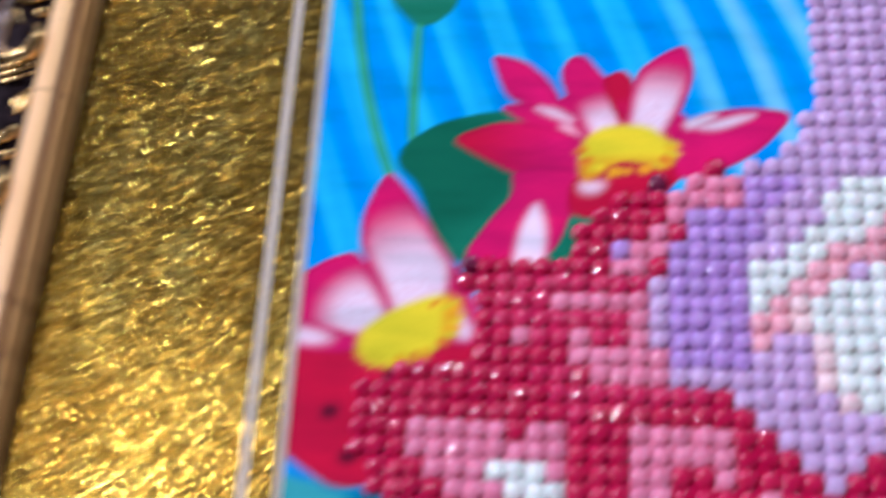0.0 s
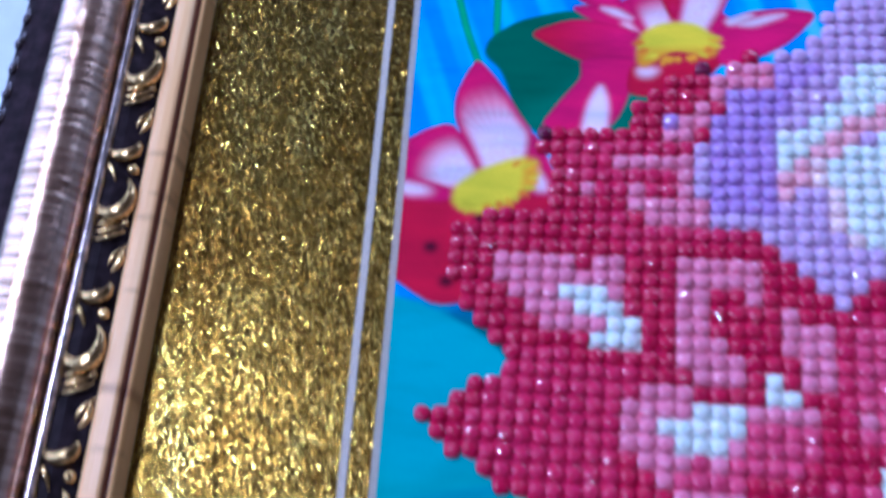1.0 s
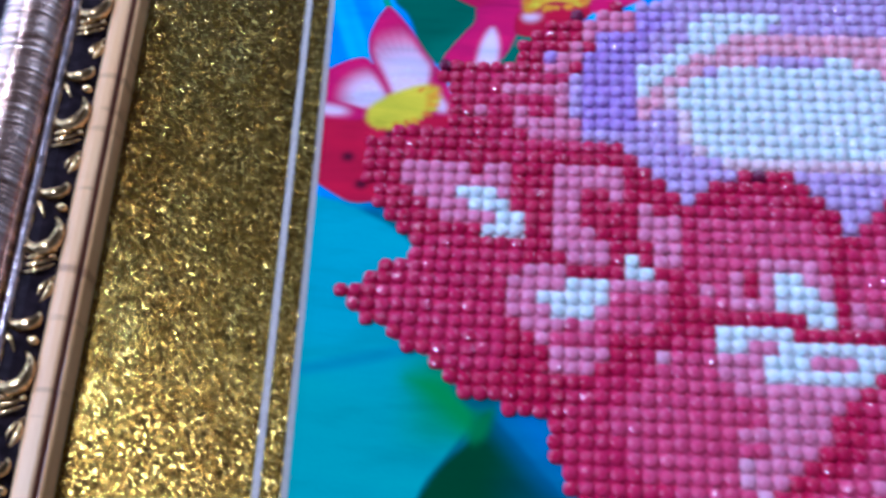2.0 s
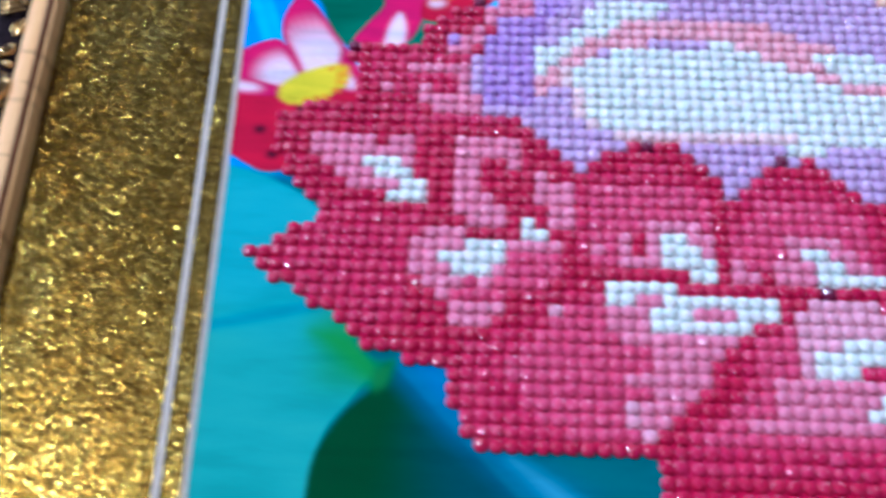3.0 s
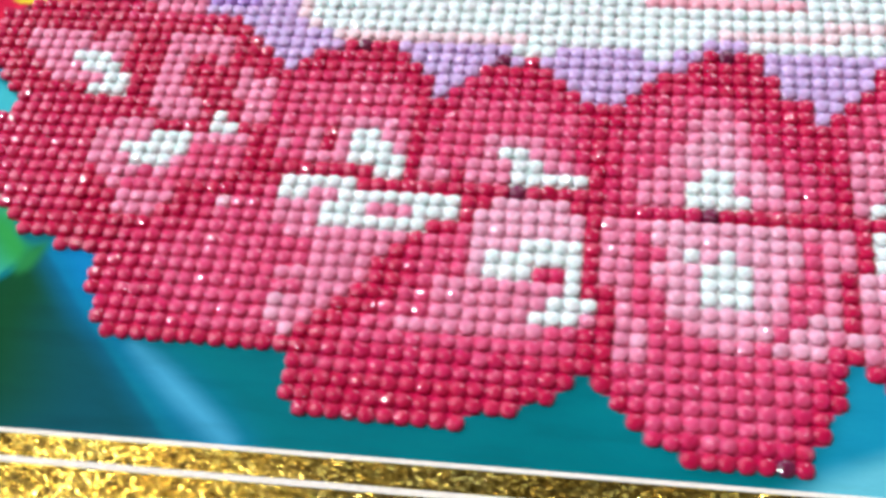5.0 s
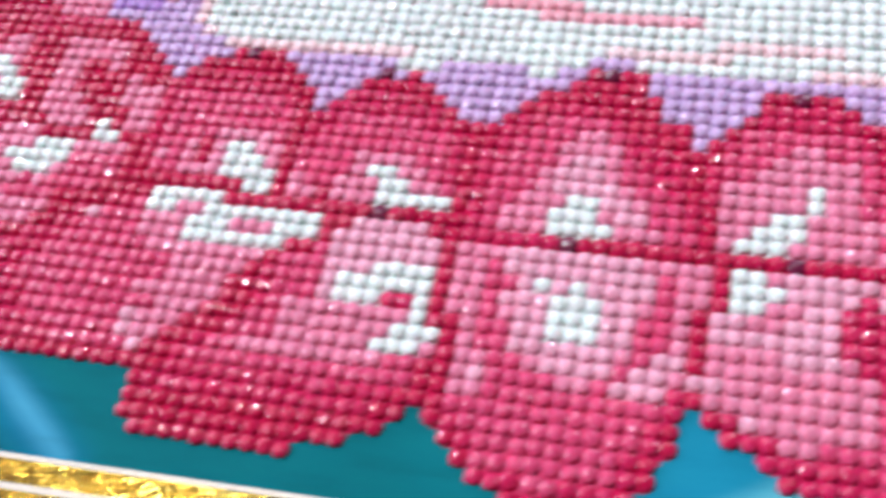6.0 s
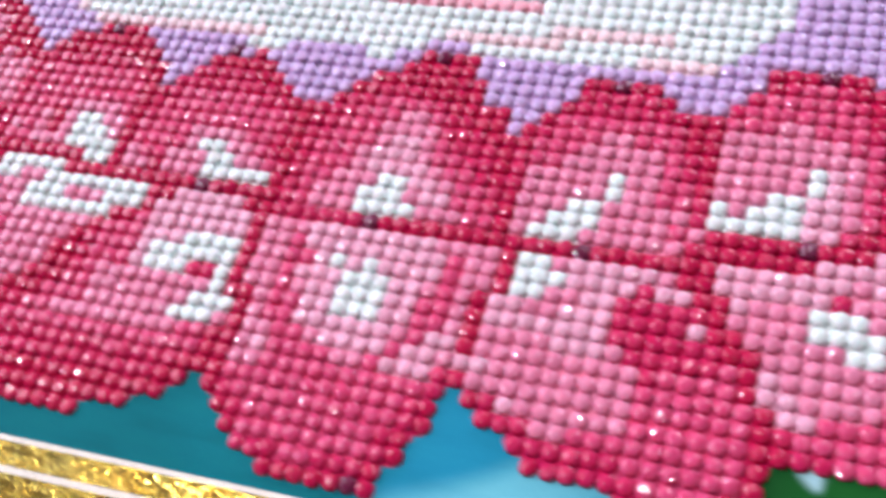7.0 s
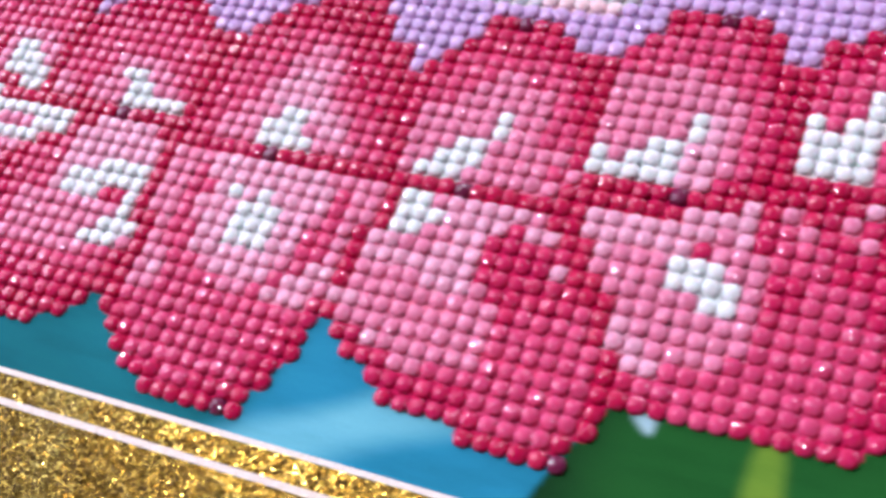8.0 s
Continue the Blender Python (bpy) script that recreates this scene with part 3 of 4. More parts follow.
turq = lerp(turq, colour(0.03, 0.3, 0.12), 0.8 * smooth((gx + 43.5) / 4) * smooth((1.5 - gy) / 3) * smooth((gy + 8) / 3))
turq = lerp(turq, colour(0.01, 0.24, 0.36), 0.55 * smooth(1 - np.abs(gy + 2.2 - (gx + 50) * 0.25) / 0.9))
dye([(-55.3, 11.2), (-48.7, 11.5), (-42.1, 8.2), (-40.9, 2.8), (-42.0, 2.2), (-39.4, -1.8), (-37.2, -4.8), (-39.0, -7.4), (-40.6, -9.5), (-41.1, -14.6), (-43.7, -15.5), (-55.0, -15.8)], turq, pad, 0.2)
dye([(-42.4, -2.0), (-39.4, -1.8), (-36.6, -4.6), (-37.0, -6.2), (-38.6, -5.4), (-40.5, -3.6)], colour(0.03, 0.3, 0.06), pad, 0.2, 1.0)
dye([(-49.5, -15.2), (-46.0, -14.9), (-43.5, -15.4), (-41.2, -14.2), (-41.3, -16.0), (-49.5, -16.4)], colour(0.03, 0.3, 0.05), pad, 0.2, 0.5)
under = own("printed_leaf", "deep green printed leaf in shade")
dye([(-36.6, -4.0), (-35.0, -5.5), (-31.1, -9.8), (-24.6, -16.3), (-23.0, -18.5), (-52.0, -18.5), (-52.0, -16.0), (-41.3, -15.6), (-41.1, -11.1), (-39.3, -8.0), (-37.1, -6.0)], lerp(colour(0.003, 0.06, 0.018) + 0 * gx[..., None], colour(0.003, 0.075, 0.1), smooth((gx + 39) / 9 + 0.5 * smear)), under, 0.25)
edge = own("printed_leaf", "bright blue printed leaf edge")
dye([(-36.4, -3.9), (-32.0, -3.0), (-30.6, -9.6), (-25.3, -11.9), (-18.5, -17.0), (-23.1, -17.6), (-29.1, -11.0), (-32.6, -8.1)], lerp(colour(0.006, 0.2, 0.46) + 0 * gx[..., None], colour(0.008, 0.18, 0.32), smooth((gx + 33) / 8)), edge, 0.35, 2.0)
dye([(-28.6, -10.4), (-25.6, -12.0), (-20.0, -16.3), (-21.2, -16.8), (-26.6, -12.4)], colour(0.07, 0.36, 0.55), edge, 0.5, 0.9)
dye([(-39.0, -2.1), (-38.4, -3.4), (-37.4, -4.2), (-35.7, -4.0), (-36.1, -2.6), (-37.5, -2.0)], colour(0.006, 0.14, 0.17), under, 0.25, 0.4)
dye([(-37.5, -4.8), (-35.8, -3.8), (-36.4, -6.0), (-37.4, -6.6)], colour(0.02, 0.2, 0.05), pad, 0.3, 0.5)
glow = own("printed_water", "light blue printed patch of water")
dye([(8.0, -18.5), (11.0, -15.6), (12.7, -10.1), (13.7, -7.5), (17.5, -9.8), (19.5, -11.3), (23.6, -12.0), (30.0, -12.0), (29.0, -14.5), (26.0, -18.5)], lerp(colour(0.012, 0.26, 0.4) + 0 * gx[..., None], colour(0.13, 0.5, 0.6), smooth(1.3 - np.abs(gy + 13.2 - (gx - 19) * 0.55) / 2.2 + 0.4 * smear)), glow, 0.4, 1.4)
frond = own("printed_leaf", "grass green printed leaf with a light midrib")
dye([(28.0, -15.2), (29.2, -12.2), (30.4, -9.6), (31.7, -8.5), (36.4, -8.0), (62.0, -7.0), (63.0, -19.0), (27.0, -19.0)], lerp(colour(0.005, 0.045, 0.012) + 0 * gx[..., None], colour(0.01, 0.11, 0.02), smooth((gx - 29) / 5 + smear * 0.5)), frond, 0.25)
dye([(37.8, -8.8), (39.4, -8.7), (39.9, -18.5), (37.6, -18.5)], colour(0.14, 0.3, 0.03), frond, 0.3, 0.5)
dye([(31.7, -9.4), (33.2, -9.2), (33.0, -10.5)], colour(0.4, 0.66, 0.7), frond, 0.2, 0.3)

# ---- the chart of the beads ----
ZONES = []


def zone(code, *poly):
    ZONES.append((code, list(poly)))


SKY_SIDE = [(-22.4, 47.0), (-22.6, 32.7), (-23.9, 30.5), (-26.3, 29.1), (-31.5, 27.0), (-31.5, 16.0), (-24.0, 9.5), (62.0, 3.0), (62.0, 47.0)]
LEFT_SIDE = [
    (-26.0, 28.9), (-28.4, 29.1), (-29.4, 28.6), (-30.3, 27.3), (-32.3, 27.2), (-34.6, 26.9), (-34.9, 25.3), (-35.7, 24.2), (-36.0, 23.5), (-41.6, 23.4), (-41.3, 22.4),
    (-40.7, 20.0), (-40.3, 18.2), (-43.0, 17.4), (-45.7, 16.5), (-46.7, 16.1), (-46.5, 14.2), (-45.8, 11.4), (-44.9, 10.5), (-43.8, 9.1), (-42.8, 8.1), (-42.1, 7.2), (-44.0, 6.5), (-45.2, 5.6),
]
LOWER_LEFT = [
    (-47.1, 4.1), (-46.5, 3.1), (-45.2, 2.1), (-43.7, 1.2), (-41.7, -0.5), (-40.0, -1.7), (-38.4, -2.8), (-36.4, -3.8), (-34.4, -4.3), (-32.4, -4.0), (-32.3, -6.6), (-31.4, -9.3),
    (-30.1, -10.9), (-18.3, -10.5), (-18.1, -12.6), (-18.0, -13.0), (-16.9, -14.5), (-14.3, -14.5), (-10.9, -14.5), (-7.1, -14.4), (-7.2, -13.4), (-4.0, -13.2), (-4.1, -12.4), (-2.1, -12.1), (-2.2, -11.3), (-1.2, -10.9),
]
LOWER_RIGHT = [
    (-1.2, -10.0), (-0.6, -11.3), (1.6, -13.4), (2.6, -14.7), (5.2, -15.1), (5.8, -15.6), (8.0, -15.6), (10.3, -15.8), (11.9, -14.2), (12.9, -12.1), (13.8, -10.3), (13.6, -8.6),
    (15.1, -9.7), (16.7, -10.6), (18.5, -12.5), (20.6, -12.4), (23.1, -12.5), (23.7, -13.6), (25.3, -13.7), (26.8, -13.6), (29.6, -13.5), (29.6, -11.9), (30.4, -10.6), (30.7, -9.5),
    (31.8, -9.9), (33.7, -9.6), (36.4, -9.8), (39.5, -9.7), (42.1, -9.8), (42.3, -8.8), (46.0, -8.3), (52.0, -6.5), (58.0, -2.5), (61.0, 2.0),
]
PETAL_TOPS = [
    (60.0, 9.0), (54.0, 12.0), (48.0, 15.0), (39.4, 15.5), (37.0, 14.1), (36.1, 12.9), (34.7, 12.7), (34.2, 13.7), (33.3, 15.6), (27.9, 15.0), (25.3, 12.1), (23.9, 11.0), (23.5, 10.8), (22.6, 12.3), (21.3, 13.6),
    (17.2, 13.4), (16.3, 11.9), (14.8, 10.5), (13.1, 8.7), (12.4, 8.6), (12.0, 10.4), (10.5, 11.0), (9.5, 13.3), (8.6, 14.6), (5.6, 14.3), (5.3, 13.5), (2.9, 12.3), (1.7, 10.8), (0.3, 9.5), (-2.2, 9.2), (-2.8, 10.1),
]
PETAL_TOPS_LEFT = [
    (-4.5, 12.1), (-5.6, 13.1), (-9.3, 12.8), (-9.1, 12.1), (-10.7, 11.0), (-11.5, 10.0), (-12.3, 10.0), (-13.3, 12.4), (-14.9, 13.3), (-16.4, 14.9), (-19.1, 14.7), (-19.4, 14.0), (-21.3, 13.5), (-22.7, 11.8), (-23.3, 11.8),
    (-24.3, 12.6), (-25.1, 13.8), (-26.0, 14.8), (-27.1, 15.5), (-27.7, 16.5), (-30.2, 16.8), (-31.3, 18.5), (-31.2, 22.5), (-30.4, 23.9), (-29.4, 25.8), (-29.2, 26.3), (-26.5, 26.8),
]
zone("V", *SKY_SIDE)
zone("W", (-22.6, 20.8), (-20.5, 23.6), (-8.7, 24.2), (-6.2, 22.5), (-3.0, 20.3), (0.6, 18.8), (-0.0, 14.8), (-6.0, 13.8), (-10.1, 14.5), (-19.9, 15.0), (-22.2, 16.3), (-23.0, 19.1))
zone("W", (-25.9, 23.2), (-23.6, 24.8), (-22.2, 27.2), (-21.2, 28.4), (-15.2, 28.6), (-17.6, 26.4), (-21.3, 24.7), (-23.6, 22.4), (-24.8, 20.8), (-26.8, 20.5), (-26.6, 22.6))
zone("U", (-30.7, 23.9), (-28.9, 27.0), (-25.9, 28.6), (-23.5, 28.7), (-25.7, 25.0), (-26.8, 22.9), (-27.0, 20.1), (-26.4, 17.1), (-28.5, 17.2), (-30.7, 17.7), (-30.4, 21.1))
zone("W", (-25.2, 22.4), (28.8, 25.0), (28.9, 20.0), (28.1, 18.7), (27.5, 17.5), (24.9, 15.7), (20.3, 14.8), (16.6, 15.0), (13.5, 14.2), (9.9, 14.1), (8.1, 15.9), (4.6, 14.4), (2.5, 13.6), (-0.8, 14.5), (-5.2, 14.4), (-6.8, 15.5), (-10.1, 15.3), (-16.9, 14.9), (-19.6, 15.6), (-22.8, 17.1))
zone("C", (-27.2, 19.8), (-24.6, 21.8), (-21.8, 24.5), (-19.0, 26.1), (-10.3, 26.3), (-3.8, 24.6), (1.0, 21.0), (0.7, 19.6), (-3.7, 21.9), (-7.0, 23.7), (-10.5, 24.6), (-20.5, 23.7), (-22.8, 21.8), (-24.1, 20.3), (-24.6, 19.3), (-26.8, 18.5))
zone("L", (-22.9, 16.1), (-19.9, 15.9), (-10.0, 15.4), (-5.4, 14.9), (-5.5, 14.3), (-10.1, 14.4), (-19.9, 14.8), (-22.3, 15.5))
zone("L", (-24.8, 20.7), (-23.7, 21.3), (-22.8, 19.1), (-22.2, 16.1), (-23.3, 16.9), (-23.9, 18.8))
zone("C", (-4.9, 23.4), (-2.1, 22.0), (0.4, 20.2), (-0.1, 19.5), (-2.6, 20.1), (-5.5, 21.5))
zone("C", (-7.8, 26.2), (-4.7, 23.7), (-4.9, 21.3), (-8.6, 23.3), (-11.7, 24.3), (-18.8, 24.0), (-18.9, 25.2))
zone("C", (-3.1, 20.3), (0.2, 20.4), (12.4, 19.2), (12.3, 18.4), (6.9, 18.3), (0.5, 19.1))
zone("L", (8.2, 15.7), (16.3, 16.9), (20.1, 17.4), (19.8, 16.7), (13.3, 15.8), (8.6, 15.1))
zone("L", (-19.3, 15.2), (-8.4, 15.5), (-8.2, 14.8), (-18.5, 14.5))
zone("X", (1.5, 21.8), (2.2, 24.2), (4.4, 25.9), (6.0, 30.5), (16.4, 30.7), (15.3, 22.2), (8.4, 22.3))
zone("V", (-18.0, 29.9), (6.0, 30.5), (4.0, 25.5), (1.3, 22.7), (-1.2, 24.4), (-4.2, 25.9), (-8.7, 26.5))
zone("V", (2.2, 23.2), (4.4, 23.6), (7.5, 23.9), (12.2, 24.3), (11.8, 21.4), (1.8, 21.0))
zone("O", (0.2, 30.5), (1.6, 28.5), (4.8, 27.6), (8.7, 27.3), (12.7, 27.3), (13.3, 30.9))
zone("W", (-5.3, 23.9), (-1.9, 23.4), (1.4, 21.6), (1.5, 20.2), (-1.0, 20.2), (-3.6, 22.1))
zone("L", (6.1, 16.4), (14.9, 17.1), (21.8, 17.1), (21.9, 16.4), (14.4, 16.2), (6.9, 15.6))
zone("L", (-1.1, 17.0), (5.3, 17.0), (5.4, 16.2), (-0.9, 16.1))
zone("L", (19.5, 15.4), (24.4, 15.4), (24.4, 14.6), (19.9, 14.7))
zone("R", (-35.9, 14.9), (-28.7, 15.4), (-29.0, 16.5), (-37.1, 17.1))
zone("R", (36.4, 12.6), (43.2, 15.8), (44.7, 5.3), (36.5, 5.6), (36.4, 9.8))
zone("M", (37.5, 11.9), (43.3, 14.7), (44.6, 6.0), (40.3, 5.6), (36.8, 9.5))
zone("W", (36.1, 9.6), (37.3, 9.6), (37.7, 8.7), (38.7, 8.7), (38.5, 9.6), (39.3, 9.6), (39.2, 11.5), (40.9, 12.1), (41.4, 8.8), (40.1, 7.9), (40.4, 5.6), (36.5, 5.8))
zone("R", (0.0, -9.9), (13.7, -6.7), (13.4, -8.8), (12.0, -12.0), (10.1, -14.4), (5.9, -14.8), (2.9, -14.3))
zone("M", (0.1, -8.7), (10.7, -6.2), (12.8, -8.6), (11.2, -11.1), (10.7, -12.8), (9.4, -13.9), (5.9, -14.1), (3.2, -13.4), (1.0, -10.6))
zone("R", (-0.1, 0.4), (-0.5, 2.4), (-0.3, 5.6), (0.3, 8.5), (2.2, 10.4), (5.1, 11.8), (8.0, 10.3), (10.6, 8.9), (12.8, 6.0), (13.6, 1.9))
zone("M", (0.1, 1.2), (0.1, 3.5), (0.8, 5.1), (1.1, 7.0), (2.0, 8.8), (4.3, 10.4), (6.3, 10.4), (7.5, 9.9), (9.3, 7.2), (11.4, 4.9), (12.6, 3.7), (13.1, 2.0))
zone("P", (1.0, 1.1), (1.6, 3.0), (2.8, 4.1), (3.3, 6.0), (4.6, 7.8), (5.8, 9.5), (6.7, 10.1), (7.8, 9.1), (8.3, 7.0), (9.3, 5.4), (10.7, 3.6), (11.6, 1.8), (8.1, 1.8))
zone("Q", (4.5, 5.4), (5.7, 7.2), (7.1, 7.4), (8.2, 5.2), (9.8, 4.0), (11.0, 2.0), (8.5, 2.1), (7.6, 4.2), (5.0, 4.2))
zone("R", (13.5, 5.0), (14.5, 9.0), (16.4, 11.4), (18.5, 12.5), (21.0, 12.1), (23.4, 10.1), (25.7, 3.1), (23.8, 1.5))
zone("M", (13.8, 6.2), (14.9, 8.7), (16.4, 10.5), (18.4, 11.0), (20.9, 10.5), (23.1, 9.7), (24.5, 5.4), (24.1, 2.2), (19.9, 1.6))
zone("P", (14.4, 1.3), (14.7, 3.2), (14.5, 4.5), (14.3, 6.3), (15.9, 6.9), (17.3, 8.2), (18.6, 9.5), (21.2, 8.7), (22.6, 7.9), (22.3, 6.2), (22.9, 5.4), (23.0, 4.1), (24.2, 1.9), (22.7, 1.6), (20.1, 1.7))
zone("R", (25.3, 6.5), (25.3, 11.6), (27.1, 13.3), (28.8, 14.6), (31.5, 14.7), (33.5, 12.6), (34.8, 10.2), (35.8, 5.7), (33.3, 3.7))
zone("M", (25.3, 10.6), (27.3, 12.6), (28.9, 13.9), (31.1, 14.1), (33.0, 12.5), (34.3, 10.4), (35.0, 6.1), (33.2, 4.1))
zone("P", (25.7, 3.9), (25.4, 7.2), (25.5, 10.4), (26.7, 10.6), (28.0, 10.2), (29.5, 11.4), (31.1, 10.7), (32.7, 9.8), (33.4, 8.0), (33.2, 6.1), (33.4, 4.9), (32.5, 3.8), (30.8, 3.3))
zone("Q", (30.3, 6.5), (31.3, 8.6), (32.3, 7.8), (32.6, 5.4), (32.4, 4.1), (31.0, 3.7))
zone("P", (-0.6, 0.1), (14.3, 0.6), (14.6, -1.3), (13.6, -3.8), (13.5, -7.1), (9.2, -8.6), (1.7, -9.9), (0.1, -9.0), (0.1, -5.4))
zone("Q", (2.5, 0.1), (10.9, 0.3), (11.2, -2.3), (10.5, -3.7), (10.2, -5.3), (9.0, -7.2), (6.7, -7.4), (4.0, -6.2), (3.0, -3.2))
zone("M", (1.5, -0.7), (2.7, -0.6), (3.1, -1.8), (2.8, -3.2), (3.2, -4.8), (3.7, -6.3), (4.9, -7.3), (7.1, -8.1), (8.5, -8.3), (8.7, -8.7), (4.4, -9.7), (2.7, -9.1), (2.1, -6.9), (1.9, -5.1), (1.7, -3.2))
zone("M", (11.3, -0.4), (12.4, -0.6), (12.9, -2.4), (12.3, -3.6), (12.3, -4.9), (11.7, -5.7), (10.7, -6.9), (11.0, -8.2), (8.5, -8.8), (9.3, -7.2), (10.3, -5.5), (10.6, -3.9), (11.3, -2.4))
zone("R", (21.4, -2.2), (22.7, -0.6), (24.1, -0.3), (26.6, -1.5), (28.2, -2.9), (29.3, -5.7), (29.6, -7.9), (29.2, -10.9), (28.4, -12.8), (24.0, -12.9), (19.0, -11.8), (16.8, -10.3), (14.7, -8.7))
zone("M", (14.5, -8.4), (18.1, -7.5), (23.8, -6.4), (25.6, -5.4), (28.3, -4.7), (29.4, -8.0), (29.2, -10.9), (27.9, -12.1), (24.9, -12.1), (23.3, -10.9), (19.7, -11.0), (18.0, -9.7))
zone("P", (14.5, -2.7), (15.6, -1.6), (15.3, 0.3), (17.4, 0.6), (24.3, 0.5), (24.4, -0.2), (22.4, -0.6), (22.3, -1.3), (21.4, -1.9), (21.6, -2.8), (21.8, -4.1), (22.6, -4.8), (23.8, -6.1), (23.9, -7.3), (24.0, -9.1), (22.9, -9.8), (19.1, -10.1), (17.2, -9.3), (13.8, -7.8), (13.7, -6.8), (14.7, -6.0), (14.7, -4.9))
zone("Q", (18.0, 0.6), (24.3, 0.5), (22.4, -0.5), (21.3, -1.9), (21.7, -3.6), (21.4, -5.1), (19.4, -5.6), (17.5, -4.4), (14.8, -4.2), (14.5, -2.8), (16.4, -2.8), (18.1, -3.4), (18.8, -2.4), (19.6, -1.9), (18.3, -1.0))
zone("R", (35.2, 2.4), (41.4, 3.7), (43.5, -8.8), (33.2, -11.5), (30.8, -7.7), (36.5, -5.1))
zone("M", (36.0, 2.1), (39.1, 1.8), (39.7, -0.2), (41.4, -0.2), (42.9, -4.9), (41.4, -8.1), (34.1, -9.5), (31.1, -7.7), (35.1, -4.8), (36.5, -3.5), (38.7, -1.9), (38.2, -0.5), (36.5, -0.3))
zone("P", (25.4, 1.2), (27.0, 1.4), (31.3, 1.6), (31.3, 2.4), (34.4, 2.9), (34.4, 3.6), (35.2, 3.6), (35.6, 0.7), (36.6, -0.9), (36.6, -3.2), (36.5, -5.4), (32.1, -7.4), (30.9, -7.4), (29.5, -6.2), (29.3, -5.0), (28.1, -3.0), (26.7, -1.3))
zone("Q", (25.4, 1.2), (31.5, 1.6), (31.3, 2.4), (34.4, 2.9), (34.4, 3.6), (35.2, 3.6), (35.6, 0.8), (34.9, 0.5), (34.4, 1.7), (33.2, 0.6), (32.0, -0.3), (26.9, -1.4))
zone("R", (-23.4, 10.1), (-22.0, 11.9), (-16.4, 12.1), (-13.7, 10.5), (-13.6, 3.7), (-15.5, 4.2), (-22.9, 3.3))
zone("M", (-22.9, 10.3), (-14.1, 10.6), (-13.7, 6.6), (-13.7, 3.7), (-15.3, 4.2), (-22.5, 3.7))
zone("P", (-18.6, 7.5), (-14.8, 7.7), (-13.6, 6.4), (-13.7, 4.2), (-15.1, 3.9), (-18.3, 3.9))
zone("R", (-12.7, 5.0), (-11.9, 9.1), (-10.1, 11.1), (-6.1, 11.8), (-3.3, 9.7), (-1.3, 7.6), (-1.9, 2.9), (-12.5, 3.2))
zone("M", (-12.6, 5.5), (-10.1, 9.4), (-5.1, 9.8), (-2.4, 7.6), (-1.9, 3.4), (-12.5, 3.3))
zone("P", (-8.6, 6.5), (-5.0, 6.6), (-4.0, 5.4), (-2.8, 4.4), (-2.1, 2.8), (-9.0, 2.5), (-9.8, 3.8), (-8.9, 4.9))
zone("R", (-31.8, -3.1), (-25.4, 0.4), (-21.7, 2.1), (-18.0, -2.4), (-19.6, -9.7), (-30.1, -10.0), (-31.4, -7.9))
zone("M", (-28.5, -3.9), (-25.3, -0.6), (-21.7, 1.9), (-20.5, -2.3), (-18.5, -2.4), (-18.3, -4.7), (-19.7, -9.2), (-21.2, -9.5), (-26.4, -8.7))
zone("P", (-21.4, 1.5), (-16.5, 1.7), (-12.7, 0.8), (-11.7, -1.0), (-12.7, -2.0), (-13.7, -3.1), (-14.5, -4.2), (-14.8, -5.2), (-15.7, -6.4), (-16.5, -7.3), (-17.3, -8.2), (-18.5, -9.2), (-19.7, -8.9), (-20.2, -7.5), (-19.9, -6.4), (-18.2, -6.5), (-18.3, -5.6), (-20.1, -5.5), (-20.2, -4.6), (-18.4, -4.4), (-18.4, -2.5), (-20.3, -2.4), (-21.3, -1.1))
zone("R", (-17.3, -12.0), (-16.9, -9.6), (-12.9, -6.1), (-12.1, -2.7), (-9.2, -0.4), (-7.6, -1.1), (-1.7, -7.9), (-2.4, -9.8), (-4.6, -11.5))
zone("M", (-15.7, -9.7), (-11.9, -5.8), (-11.3, -1.9), (-9.0, -0.7), (-8.2, -1.1), (-8.6, -7.4), (-1.3, -7.7), (-2.2, -9.4), (-7.1, -10.1), (-11.9, -9.3))
zone("P", (-7.7, 1.3), (-3.0, 1.6), (-2.8, 0.5), (-1.8, 0.3), (-1.8, -5.1), (-0.7, -5.7), (-1.1, -7.6), (-4.4, -8.2), (-9.4, -8.1), (-12.1, -8.7), (-12.1, -7.8), (-10.3, -7.3), (-10.5, -5.6), (-9.5, -4.4), (-8.6, -4.1), (-8.7, -0.9), (-7.8, -0.4))
zone("Q", (-7.6, 1.3), (-3.0, 1.6), (-2.8, 0.5), (-1.8, 0.3), (-1.9, -1.5), (-5.0, -1.9), (-6.8, -2.9), (-8.5, -5.0), (-8.5, -0.9))
zone("D", (24.4, 1.2), (26.4, 1.0), (27.6, -1.6), (28.7, -3.0), (29.6, -4.8), (30.5, -6.2), (30.8, -7.4), (29.7, -7.5), (28.8, -5.6), (27.2, -3.4), (25.7, -0.9))
zone("P", (-43.6, 14.5), (-38.2, 14.5), (-38.0, 13.3), (-37.1, 13.3), (-37.1, 14.5), (-35.0, 14.6), (-35.0, 13.7), (-36.0, 12.9), (-35.9, 11.6), (-37.0, 9.2), (-38.6, 9.2), (-40.9, 9.3), (-41.1, 10.8), (-42.1, 11.5), (-42.4, 12.8), (-43.5, 12.8))
zone("P", (-39.2, 12.5), (-35.9, 12.5), (-35.7, 10.3), (-34.7, 10.2), (-34.7, 8.4), (-37.7, 8.3), (-37.7, 9.2), (-37.0, 9.9), (-38.7, 10.2), (-38.8, 11.6))
